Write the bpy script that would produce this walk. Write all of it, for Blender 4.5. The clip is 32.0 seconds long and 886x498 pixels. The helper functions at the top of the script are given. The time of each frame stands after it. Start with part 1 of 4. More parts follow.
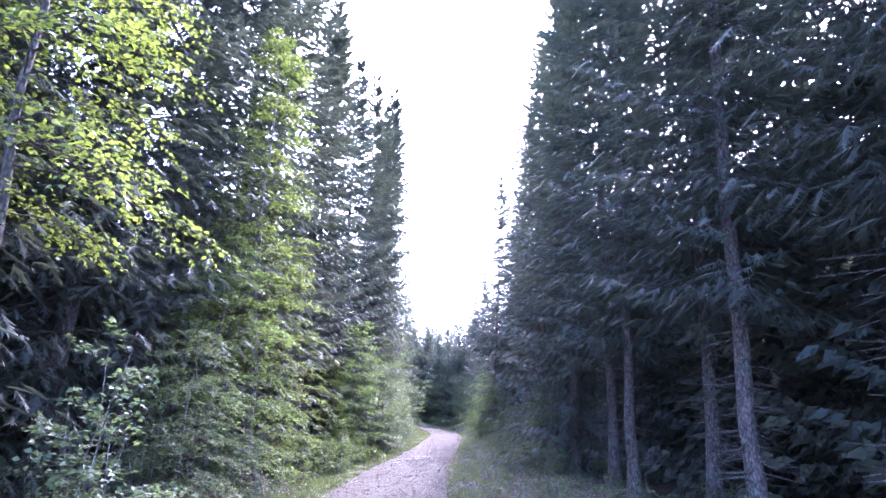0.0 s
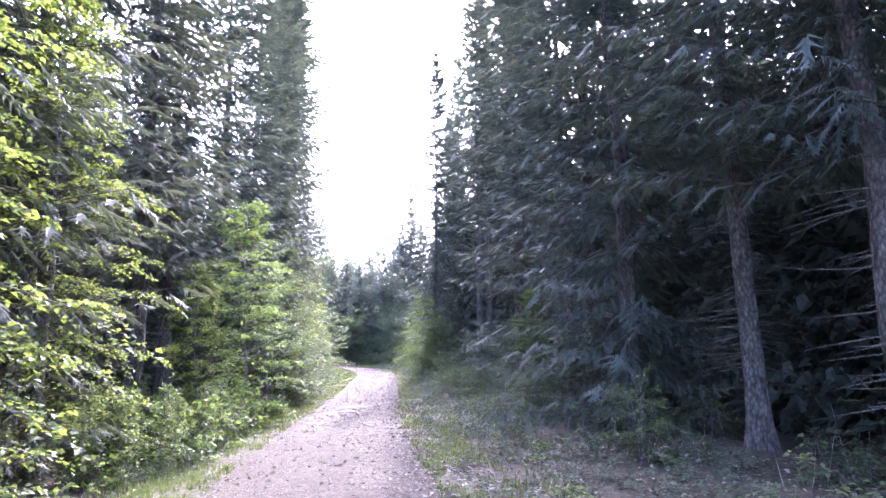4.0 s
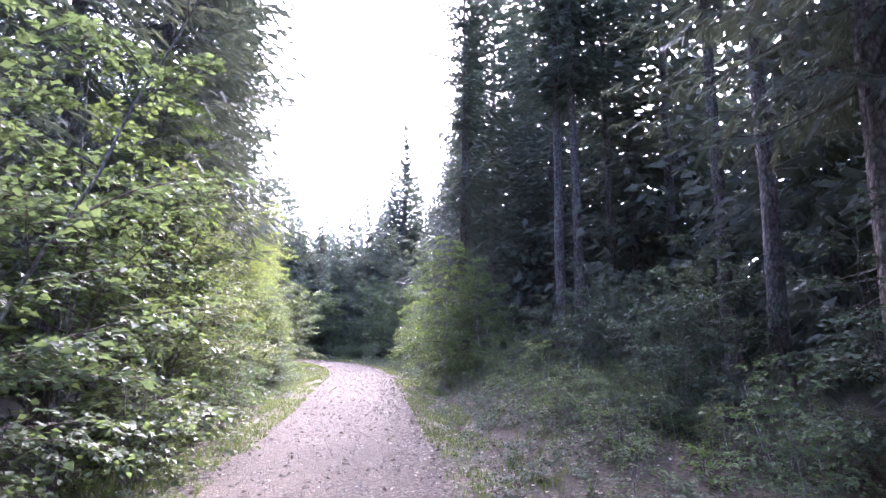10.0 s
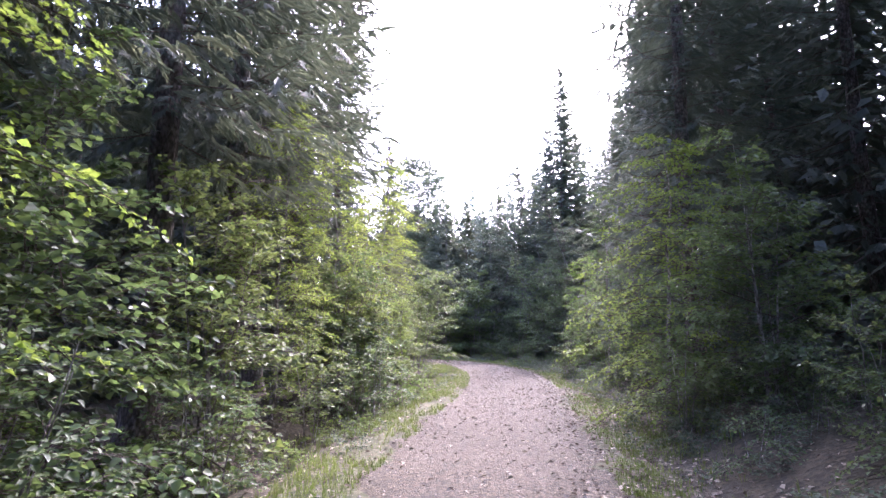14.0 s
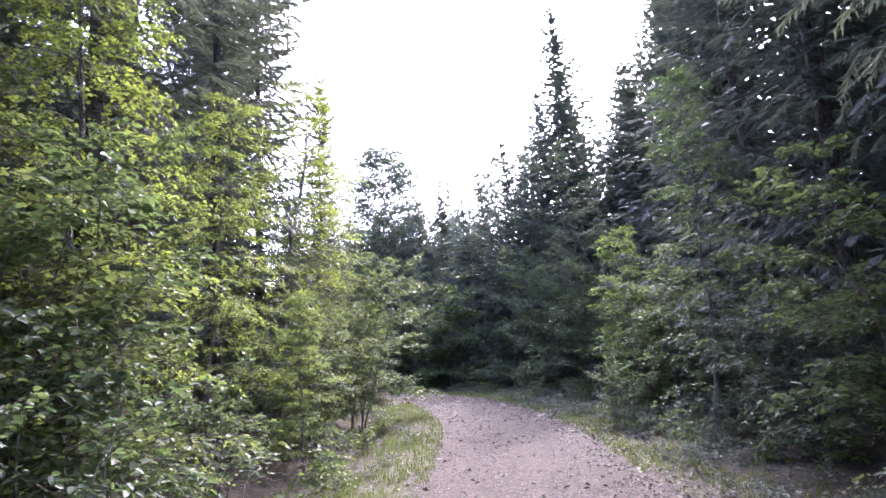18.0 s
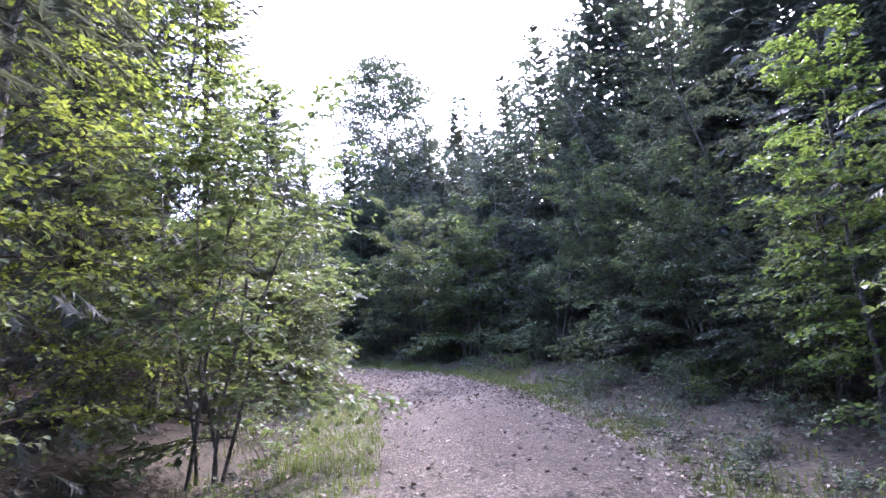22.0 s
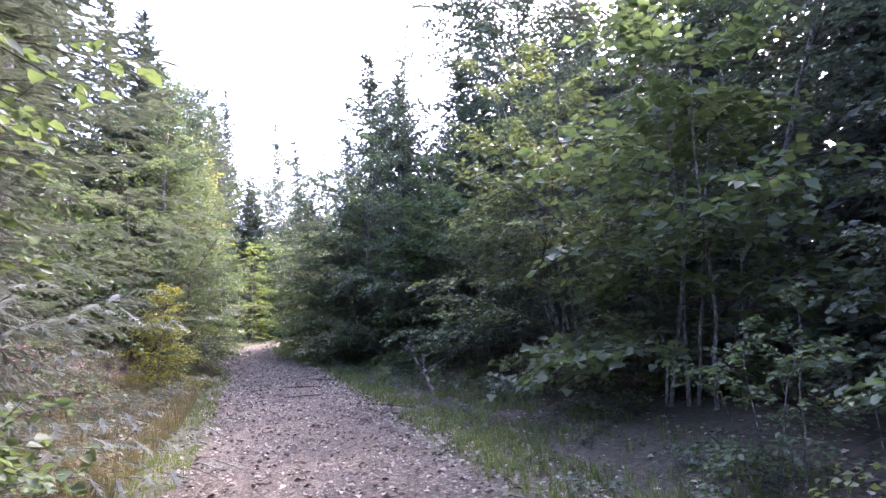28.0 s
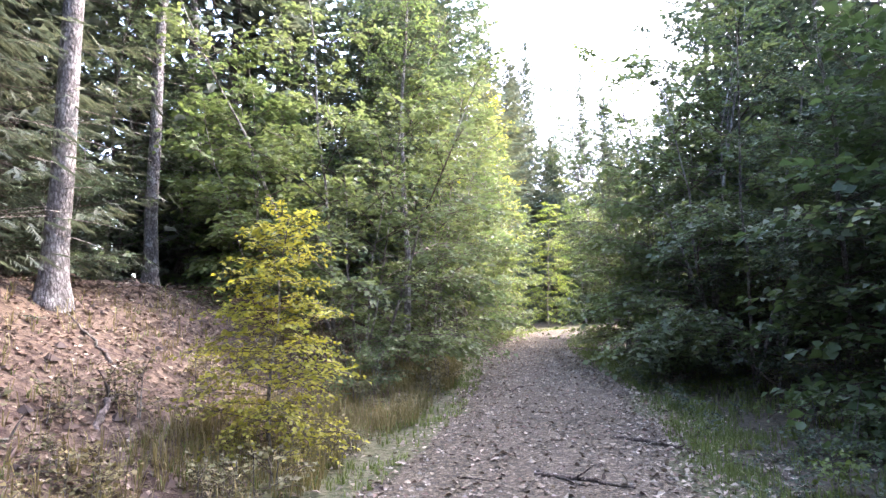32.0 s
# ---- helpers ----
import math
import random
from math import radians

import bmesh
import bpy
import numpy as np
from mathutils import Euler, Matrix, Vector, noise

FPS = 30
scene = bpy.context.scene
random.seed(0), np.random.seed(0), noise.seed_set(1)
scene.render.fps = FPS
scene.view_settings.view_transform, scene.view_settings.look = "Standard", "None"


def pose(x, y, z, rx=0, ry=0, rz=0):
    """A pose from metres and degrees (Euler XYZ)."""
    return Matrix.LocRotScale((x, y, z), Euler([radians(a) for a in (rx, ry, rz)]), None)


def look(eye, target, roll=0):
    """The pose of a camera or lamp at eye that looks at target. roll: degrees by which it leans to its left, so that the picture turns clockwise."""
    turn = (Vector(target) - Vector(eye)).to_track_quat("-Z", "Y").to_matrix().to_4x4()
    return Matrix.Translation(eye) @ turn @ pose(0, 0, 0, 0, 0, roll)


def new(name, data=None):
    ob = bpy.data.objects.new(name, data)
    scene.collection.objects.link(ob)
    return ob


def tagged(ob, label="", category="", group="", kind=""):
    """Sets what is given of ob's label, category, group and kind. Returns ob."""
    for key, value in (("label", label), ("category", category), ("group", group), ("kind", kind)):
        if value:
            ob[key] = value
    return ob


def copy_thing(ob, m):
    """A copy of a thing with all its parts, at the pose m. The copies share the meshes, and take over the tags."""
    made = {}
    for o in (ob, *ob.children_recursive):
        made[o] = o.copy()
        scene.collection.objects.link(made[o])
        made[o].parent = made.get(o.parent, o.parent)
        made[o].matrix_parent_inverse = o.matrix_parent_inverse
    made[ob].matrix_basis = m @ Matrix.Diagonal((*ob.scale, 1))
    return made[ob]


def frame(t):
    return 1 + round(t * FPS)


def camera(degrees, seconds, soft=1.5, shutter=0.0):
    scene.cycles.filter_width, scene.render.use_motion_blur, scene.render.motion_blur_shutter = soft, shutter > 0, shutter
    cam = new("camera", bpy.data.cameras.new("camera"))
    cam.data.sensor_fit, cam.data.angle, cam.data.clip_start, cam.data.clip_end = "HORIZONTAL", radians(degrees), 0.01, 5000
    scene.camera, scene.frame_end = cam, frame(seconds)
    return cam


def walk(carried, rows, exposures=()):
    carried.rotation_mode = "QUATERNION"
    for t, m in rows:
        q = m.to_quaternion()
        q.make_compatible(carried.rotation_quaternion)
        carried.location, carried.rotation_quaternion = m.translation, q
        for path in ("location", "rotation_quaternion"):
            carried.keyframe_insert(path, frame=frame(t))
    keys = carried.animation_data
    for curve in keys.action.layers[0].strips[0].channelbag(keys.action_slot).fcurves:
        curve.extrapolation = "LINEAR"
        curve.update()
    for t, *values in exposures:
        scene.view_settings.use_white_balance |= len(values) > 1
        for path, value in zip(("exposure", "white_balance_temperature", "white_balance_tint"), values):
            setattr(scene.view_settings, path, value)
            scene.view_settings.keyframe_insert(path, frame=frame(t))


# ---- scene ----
# ---- camera and walk ----
cam = camera(71.4, 32.0, soft=1.4)
PATH = [  # seconds, x, y, z, pitch, roll, yaw
    (0.0, 0.000, 0.000, 1.486, 15.40, -2.50, 0.00),
    (0.5, -0.157, 1.262, 1.474, 15.30, -2.48, -0.82),
    (1.0, -0.298, 2.535, 1.454, 15.20, -2.03, -1.32),
    (1.5, -0.417, 3.829, 1.422, 15.10, -2.04, -0.18),
    (2.0, -0.511, 5.154, 1.390, 13.12, 1.94, -2.20),
    (2.5, -0.583, 6.516, 1.359, 13.81, -2.60, -14.84),
    (3.0, -0.637, 7.912, 1.322, 13.76, 0.32, -7.63),
    (3.5, -0.674, 9.335, 1.280, 9.57, 4.55, -2.62),
    (4.0, -0.702, 10.768, 1.247, 9.97, 0.78, -7.40),
    (4.5, -0.729, 12.199, 1.223, 9.39, 1.68, -3.52),
    (6.5, -0.883, 17.802, 1.208, 10.04, 3.21, 5.62),
    (7.0, -0.915, 19.154, 1.194, 9.00, 1.37, -2.77),
    (7.5, -0.934, 20.483, 1.179, 10.81, -0.37, -0.97),
    (8.0, -0.935, 21.791, 1.162, 9.43, 2.26, -2.21),
    (8.5, -0.912, 23.086, 1.155, 11.73, 0.78, -5.53),
    (9.0, -0.861, 24.375, 1.138, 10.24, 3.64, -6.51),
    (9.5, -0.779, 25.657, 1.115, 9.16, 2.90, -10.25),
    (10.0, -0.669, 26.932, 1.096, 9.48, -0.10, -9.51),
    (10.5, -0.540, 28.200, 1.075, 6.77, 1.10, -4.41),
    (11.0, -0.406, 29.467, 1.050, 6.98, 1.45, -7.21),
    (11.5, -0.280, 30.731, 1.046, 5.88, 0.94, -7.25),
    (12.0, -0.177, 31.987, 1.042, 9.88, -0.91, -6.93),
    (12.5, -0.106, 33.222, 1.079, 9.28, -1.15, -2.64),
    (13.0, -0.066, 34.434, 1.124, 12.00, -2.39, 0.34),
    (13.5, -0.050, 35.627, 1.168, 9.17, -1.03, 4.45),
    (15.5, -0.095, 40.537, 1.214, 9.48, 3.07, 4.01),
    (16.0, -0.127, 41.855, 1.265, 9.34, 1.32, 4.09),
    (16.5, -0.166, 43.203, 1.323, 7.76, 1.90, 3.99),
    (17.0, -0.207, 44.568, 1.362, 7.36, 2.16, 5.04),
    (17.5, -0.245, 45.932, 1.379, 7.76, 1.30, 2.26),
    (18.0, -0.269, 47.283, 1.389, 11.40, 2.60, 3.71),
    (18.5, -0.274, 48.614, 1.408, 10.99, 1.65, 8.04),
    (19.0, -0.254, 49.920, 1.433, 8.37, -0.84, 6.27),
    (19.5, -0.218, 51.206, 1.457, 8.60, 6.66, 1.79),
    (20.0, -0.177, 52.473, 1.472, 11.04, -0.29, -0.74),
    (20.5, -0.145, 53.725, 1.511, 9.34, 2.80, 1.73),
    (21.0, -0.125, 54.963, 1.544, 10.74, 1.48, 7.00),
    (21.5, -0.112, 56.184, 1.585, 8.25, 0.78, 5.92),
    (22.0, -0.101, 57.386, 1.620, 7.83, 2.92, 6.57),
    (22.5, -0.092, 58.569, 1.658, 8.55, 2.80, -0.78),
    (23.0, -0.093, 59.741, 1.701, 11.35, -2.78, 7.15),
    (23.5, -0.112, 60.909, 1.729, 10.48, -0.77, 2.99),
    (24.0, -0.150, 62.077, 1.757, 12.04, -4.06, -1.50),
    (24.5, -0.206, 63.246, 1.785, 13.47, -6.66, -13.15),
    (25.0, -0.284, 64.415, 1.812, 12.85, 2.69, -0.15),
    (25.5, -0.392, 65.586, 1.848, 11.02, 1.36, 4.81),
    (26.0, -0.543, 66.758, 1.874, 10.86, -1.58, 8.08),
    (26.5, -0.738, 67.935, 1.888, 11.72, 2.39, 21.20),
    (28.5, -1.968, 72.654, 1.923, 6.31, 2.68, 23.30),
    (29.0, -2.450, 73.797, 1.953, 9.53, 0.15, 31.46),
    (29.5, -3.041, 74.900, 1.981, 8.29, 0.32, 38.53),
    (30.0, -3.737, 75.953, 2.001, 8.33, -0.88, 41.81),
    (30.5, -4.522, 76.955, 2.007, 10.34, -3.03, 50.52),
    (31.0, -5.364, 77.908, 2.011, 12.70, -6.50, 46.67),
    (31.5, -6.240, 78.823, 2.024, 10.14, -0.92, 48.86),
    (32.0, -7.130, 79.713, 2.025, 6.03, -0.13, 50.66),
]
EXPOSURES = [(0, 4.0, 4900, 42), (3, 4.25, 5120, 40), (5, 4.4, 5300, 39), (8, 4.35, 5280, 40), (11, 4.05, 5380, 38), (13, 3.85, 5420, 37), (16, 3.5, 5700, 37), (19, 3.5, 5300, 37), (22, 3.6, 5250, 37), (24, 3.9, 5200, 37), (24.7, 3.4, 4950, 37), (25.3, 3.45, 4950, 37), (26, 3.85, 5200, 37), (28.5, 3.95, 5600, 37), (30.5, 4.0, 5750, 31), (31, 4.05, 5800, 29), (31.5, 3.8, 5900, 27), (32, 4.35, 6000, 24)]
walk(cam, [(t, pose(x, y, z, 90 + pitch, roll, yaw)) for t, x, y, z, pitch, roll, yaw in PATH], EXPOSURES)

# ---- world, sun ----
SUN_AZ, SUN_EL = 13.0, 43.0          # degrees right of the first heading (+y), and above the horizon
world = bpy.data.worlds.new("sky")
scene.world = world
world.use_nodes = True
wn, wl = world.node_tree.nodes, world.node_tree.links
sky = wn.new("ShaderNodeTexSky")
sky.sky_type, sky.sun_disc = "NISHITA", False
sky.sun_elevation, sky.sun_rotation = radians(SUN_EL), radians(SUN_AZ)
sky.air_density, sky.dust_density, sky.ozone_density = 1.0, 4.0, 1.0
wl.new(sky.outputs[0], wn["Background"].inputs[0])
wn["Background"].inputs[1].default_value = 0.15
sun = new("sun", bpy.data.lights.new("sun", "SUN"))
sun.data.energy, sun.data.angle, sun.data.color = 0.6, radians(0.6), (1.0, 0.93, 0.80)
sun.matrix_world = look((0, 0, 60), (-math.sin(radians(SUN_AZ)) * math.cos(radians(SUN_EL)),
                                     -math.cos(radians(SUN_AZ)) * math.cos(radians(SUN_EL)), 60 - math.sin(radians(SUN_EL))))


# ---- materials ----
def material(name):
    m = bpy.data.materials.new(name)
    m.use_nodes = True
    return m, m.node_tree.nodes, m.node_tree.links, m.node_tree.nodes["Principled BSDF"]


def ramp(nodes, stops):
    r = nodes.new("ShaderNodeValToRGB")
    while len(r.color_ramp.elements) < len(stops):
        r.color_ramp.elements.new(0.5)
    for e, (p, c) in zip(r.color_ramp.elements, stops):
        e.position, e.color = p, (*c, 1)
    return r


def noise_node(nodes, links, scale, detail=4.0, rough=0.6, vec=None, stretch=None):
    n = nodes.new("ShaderNodeTexNoise")
    n.inputs["Scale"].default_value, n.inputs["Detail"].default_value, n.inputs["Roughness"].default_value = scale, detail, rough
    if vec is None:
        vec = nodes.new("ShaderNodeTexCoord").outputs["Object"]
    if stretch:
        mp = nodes.new("ShaderNodeMapping")
        mp.inputs["Scale"].default_value = stretch
        links.new(vec, mp.inputs[0])
        vec = mp.outputs[0]
    links.new(vec, n.inputs["Vector"])
    return n


def mix(nodes, links, fac, a, b, mode="MIX"):
    m = nodes.new("ShaderNodeMix")
    m.data_type, m.blend_type = "RGBA", mode
    for sock, v in ((m.inputs[0], fac), (m.inputs[6], a), (m.inputs[7], b)):
        if isinstance(v, (int, float)):
            sock.default_value = v
        elif isinstance(v, tuple):
            sock.default_value = (*v, 1)
        else:
            links.new(v, sock)
    return m.outputs[2]


def leaf_material(name, dark, mid, light, through_colour, share=0.42, rough=0.55, spec=0.32):
    """Foliage: each leaf has its own tone, each plant its own tint, and light shines through it."""
    m, n, l, b = material(name)
    geo, info = n.new("ShaderNodeNewGeometry"), n.new("ShaderNodeObjectInfo")
    tone = ramp(n, [(0.0, dark), (0.5, mid), (1.0, light)])
    l.new(geo.outputs["Random Per Island"], tone.inputs[0])
    big = noise_node(n, l, 0.9, 3.0)
    tint = ramp(n, [(0.3, (0.74, 0.80, 0.80)), (0.7, (1.14, 1.12, 0.96))])
    l.new(big.outputs[0], tint.inputs[0])
    plant = ramp(n, [(0.0, (0.84, 0.94, 1.0)), (0.6, (1.0, 1.0, 1.0)), (1.0, (1.12, 1.05, 0.90))])
    l.new(info.outputs["Random"], plant.inputs[0])
    c = mix(n, l, 1.0, tone.outputs[0], tint.outputs[0], "MULTIPLY")
    c = mix(n, l, 1.0, c, plant.outputs[0], "MULTIPLY")
    l.new(c, b.inputs["Base Color"])
    b.inputs["Roughness"].default_value = rough
    b.inputs["Specular IOR Level"].default_value = spec
    tr = n.new("ShaderNodeBsdfTranslucent")
    tc = mix(n, l, 1.0, through_colour, tint.outputs[0], "MULTIPLY")
    l.new(mix(n, l, 1.0, tc, plant.outputs[0], "MULTIPLY"), tr.inputs[0])
    ms = n.new("ShaderNodeMixShader")
    ms.inputs[0].default_value = share
    l.new(b.outputs[0], ms.inputs[1]), l.new(tr.outputs[0], ms.inputs[2])
    l.new(ms.outputs[0], n["Material Output"].inputs["Surface"])
    return m


def bark_material(name, dark, light, moss, scale=9.0):
    """Rough bark: long ridges, small flaking scales with dark cracks between them, and pale lichen patches."""
    m, n, l, b = material(name)
    v = noise_node(n, l, scale, 8.0, 0.75, stretch=(1, 1, 0.3))
    patches = noise_node(n, l, 3.2, 6.0, 0.7)
    col = ramp(n, [(0.34, dark), (0.5, tuple((p + q) / 2 for p, q in zip(dark, light))), (0.64, light)])
    l.new(v.outputs[0], col.inputs[0])
    mask = ramp(n, [(0.50, (0, 0, 0)), (0.58, (0.85, 0.85, 0.85))])
    l.new(patches.outputs[0], mask.inputs[0])
    c = mix(n, l, mask.outputs[0], col.outputs[0], moss)
    flakes = n.new("ShaderNodeTexVoronoi")
    flakes.inputs["Scale"].default_value = scale * 2.6
    mp = n.new("ShaderNodeMapping")
    mp.inputs["Scale"].default_value = (1, 1, 0.55)
    l.new(mix(n, l, 0.05, n.new("ShaderNodeTexCoord").outputs["Object"], v.outputs["Color"], "ADD"), mp.inputs[0])
    l.new(mp.outputs[0], flakes.inputs["Vector"])
    crack = ramp(n, [(0.30, (1.12, 1.12, 1.12)), (0.72, (0.38, 0.36, 0.34))])
    l.new(flakes.outputs["Distance"], crack.inputs[0])
    c = mix(n, l, 0.8, c, crack.outputs[0], "MULTIPLY")
    l.new(mix(n, l, 0.5, c, ramp_of(n, l, flakes.outputs["Color"], 0.6, 1.4), "MULTIPLY"), b.inputs["Base Color"])
    b.inputs["Roughness"].default_value = 0.92
    bp = n.new("ShaderNodeBump")
    bp.inputs["Strength"].default_value, bp.inputs["Distance"].default_value = 0.9, 0.03
    l.new(mix(n, l, 0.5, v.outputs[0], crack.outputs[0]), bp.inputs["Height"]), l.new(bp.outputs[0], b.inputs["Normal"])
    return m


def earth_material(name, dark, mid, light, litter, fine=26.0, amount=0.5):
    m, n, l, b = material(name)
    pos = n.new("ShaderNodeNewGeometry").outputs["Position"]
    a = noise_node(n, l, 0.8, 6.0, 0.65, pos)
    f = noise_node(n, l, fine, 8.0, 0.75, pos)
    col = ramp(n, [(0.28, dark), (0.5, mid), (0.72, light)])
    l.new(mix(n, l, 0.55, a.outputs[0], f.outputs[0]), col.inputs[0])
    vor = n.new("ShaderNodeTexVoronoi")
    vor.inputs["Scale"].default_value = 17.0
    warp = mix(n, l, 0.06, pos, noise_node(n, l, 9.0, 3.0, 0.5, pos).outputs["Color"], "ADD")
    l.new(warp, vor.inputs["Vector"])
    pick = ramp(n, [(0.5, (0, 0, 0)), (0.56, (amount, amount, amount))])
    l.new(vor.outputs["Color"], pick.inputs[0])
    tone = mix(n, l, vor.outputs["Color"], tuple(0.55 * c for c in litter), litter)
    l.new(mix(n, l, pick.outputs[0], col.outputs[0], tone), b.inputs["Base Color"])
    b.inputs["Roughness"].default_value = 0.95
    b.inputs["Specular IOR Level"].default_value = 0.2
    bp = n.new("ShaderNodeBump")
    bp.inputs["Strength"].default_value, bp.inputs["Distance"].default_value = 0.8, 0.05
    l.new(mix(n, l, 0.5, f.outputs[0], vor.outputs["Distance"]), bp.inputs["Height"])
    l.new(bp.outputs[0], b.inputs["Normal"])
    return m


def road_material():
    """Compacted gravel: stones of many sizes, worn wheel tracks, damp and dusty patches."""
    m, n, l, b = material("gravel")
    pos = n.new("ShaderNodeNewGeometry").outputs["Position"]
    big = noise_node(n, l, 0.55, 5.0, 0.6, pos)
    fine = noise_node(n, l, 34.0, 8.0, 0.8, pos)
    base = ramp(n, [(0.30, (0.088, 0.073, 0.048)), (0.5, (0.145, 0.121, 0.080)), (0.72, (0.220, 0.186, 0.128))])
    l.new(mix(n, l, 0.6, big.outputs[0], fine.outputs[0]), base.inputs[0])
    col, height = base.outputs[0], fine.outputs[0]
    for scale, lo, hi in ((22.0, 0.62, 1.55), (48.0, 0.7, 1.45)):
        v = n.new("ShaderNodeTexVoronoi")
        v.inputs["Scale"].default_value = scale
        l.new(mix(n, l, 0.05, pos, noise_node(n, l, scale * 0.6, 2.0, 0.5, pos).outputs["Color"], "ADD"), v.inputs["Vector"])
        col = mix(n, l, 0.8, col, ramp_of(n, l, v.outputs["Color"], lo, hi), "MULTIPLY")
        gap = ramp(n, [(0.25, (1, 1, 1)), (0.62, (0.45, 0.43, 0.42))])
        l.new(v.outputs["Distance"], gap.inputs[0])
        col = mix(n, l, 0.75, col, gap.outputs[0], "MULTIPLY")
        height = mix(n, l, 0.5, height, v.outputs["Distance"])
    l.new(col, b.inputs["Base Color"])
    b.inputs["Roughness"].default_value, b.inputs["Specular IOR Level"].default_value = 0.9, 0.25
    bp = n.new("ShaderNodeBump")
    bp.invert = True
    bp.inputs["Strength"].default_value, bp.inputs["Distance"].default_value = 0.9, 0.04
    l.new(height, bp.inputs["Height"]), l.new(bp.outputs[0], b.inputs["Normal"])
    return m


def plain_variation(name, a, b_, rough=0.9):
    m, n, l, b = material(name)
    geo = n.new("ShaderNodeNewGeometry")
    r = ramp(n, [(0.0, a), (1.0, b_)])
    l.new(geo.outputs["Random Per Island"], r.inputs[0])
    f = noise_node(n, l, 40.0, 5.0, 0.7)
    c = mix(n, l, 1.0, r.outputs[0], ramp_of(n, l, f.outputs[0], 0.75, 1.2), "MULTIPLY")
    l.new(c, b.inputs["Base Color"])
    b.inputs["Roughness"].default_value = rough
    return m


def ramp_of(n, l, sock, lo, hi):
    r = ramp(n, [(0.25, (lo, lo, lo)), (0.75, (hi, hi, hi))])
    l.new(sock, r.inputs[0])
    return r.outputs[0]


LEAF = leaf_material("hazel_leaf", (0.050, 0.074, 0.036), (0.072, 0.099, 0.046), (0.108, 0.134, 0.066), (0.18, 0.24, 0.070), 0.36)
# sunlight put into the colour: brighter yellow-green for lit beeches and maples
LEAF_BRIGHT = leaf_material("sun_toned_beech_leaf", (0.056, 0.092, 0.032), (0.080, 0.124, 0.040), (0.118, 0.156, 0.056), (0.29, 0.37, 0.06), 0.42)
# shade put into the colour: greyer leaf that lets less light through
LEAF_DARK = leaf_material("shade_toned_leaf", (0.054, 0.070, 0.048), (0.076, 0.094, 0.062), (0.104, 0.122, 0.080), (0.135, 0.17, 0.08), 0.32)
LEAF_YELLOW = leaf_material("autumn_leaf", (0.135, 0.152, 0.028), (0.205, 0.207, 0.036), (0.28, 0.252, 0.050), (0.44, 0.42, 0.05), 0.42)
LEAF_GREY = leaf_material("sallow_leaf", (0.060, 0.084, 0.048), (0.086, 0.113, 0.062), (0.122, 0.148, 0.088), (0.20, 0.245, 0.08), 0.36, 0.55, 0.3)
NEEDLE = leaf_material("spruce_needle", (0.064, 0.076, 0.066), (0.090, 0.104, 0.088), (0.116, 0.128, 0.104), (0.13, 0.150, 0.095), 0.34, 0.6, 0.25)
GRASS = leaf_material("verge_grass", (0.060, 0.088, 0.026), (0.090, 0.122, 0.036), (0.15, 0.160, 0.065), (0.20, 0.26, 0.06), 0.34, 0.55, 0.3)
FERN = leaf_material("herb_leaf", (0.060, 0.092, 0.030), (0.092, 0.130, 0.040), (0.14, 0.165, 0.06), (0.24, 0.32, 0.055), 0.38)
DRY = leaf_material("dry_herb_leaf", (0.095, 0.085, 0.038), (0.16, 0.138, 0.064), (0.24, 0.200, 0.110), (0.20, 0.18, 0.07), 0.28)
BARK = bark_material("spruce_bark", (0.055, 0.042, 0.035), (0.21, 0.175, 0.15), (0.13, 0.14, 0.11))
BARK_GREY = bark_material("grey_bark", (0.07, 0.062, 0.055), (0.24, 0.225, 0.20), (0.30, 0.30, 0.27), 14.0)
BARK_PALE = bark_material("lichened_bark", (0.060, 0.053, 0.047), (0.20, 0.188, 0.176), (0.27, 0.265, 0.25), 11.0)
TWIG = bark_material("twig_bark", (0.05, 0.036, 0.026), (0.14, 0.11, 0.085), (0.10, 0.10, 0.07), 20.0)
FLOOR = earth_material("forest_floor", (0.026, 0.023, 0.015), (0.048, 0.042, 0.027), (0.080, 0.068, 0.042), (0.13, 0.106, 0.066), 26.0, 0.4)
BANK = earth_material("bank_soil", (0.026, 0.018, 0.013), (0.056, 0.037, 0.026), (0.100, 0.069, 0.050), (0.15, 0.112, 0.078), 18.0, 0.7)
ROAD = road_material()
VERGE = earth_material("mossy_verge", (0.030, 0.032, 0.016), (0.058, 0.062, 0.026), (0.098, 0.098, 0.045), (0.20, 0.175, 0.115), 22.0, 0.4)
CLOD = plain_variation("soil_clod", (0.035, 0.024, 0.018), (0.115, 0.080, 0.060))
STONE = plain_variation("gravel_stone", (0.17, 0.150, 0.120), (0.38, 0.340, 0.275))
LITTER = plain_variation("fallen_leaf", (0.10, 0.072, 0.046), (0.36, 0.305, 0.220), 0.75)
BROWN_LITTER = plain_variation("brown_fallen_leaf", (0.055, 0.034, 0.022), (0.24, 0.165, 0.115), 0.75)
MUD = earth_material("damp_mud", (0.030, 0.020, 0.014), (0.060, 0.042, 0.030), (0.10, 0.074, 0.056), (0.13, 0.09, 0.06), 14.0, 0.4)
MUD.node_tree.nodes["Principled BSDF"].inputs["Roughness"].default_value = 0.45
DEADWOOD = bark_material("dead_wood", (0.07, 0.055, 0.045), (0.27, 0.235, 0.20), (0.16, 0.15, 0.12), 16.0)


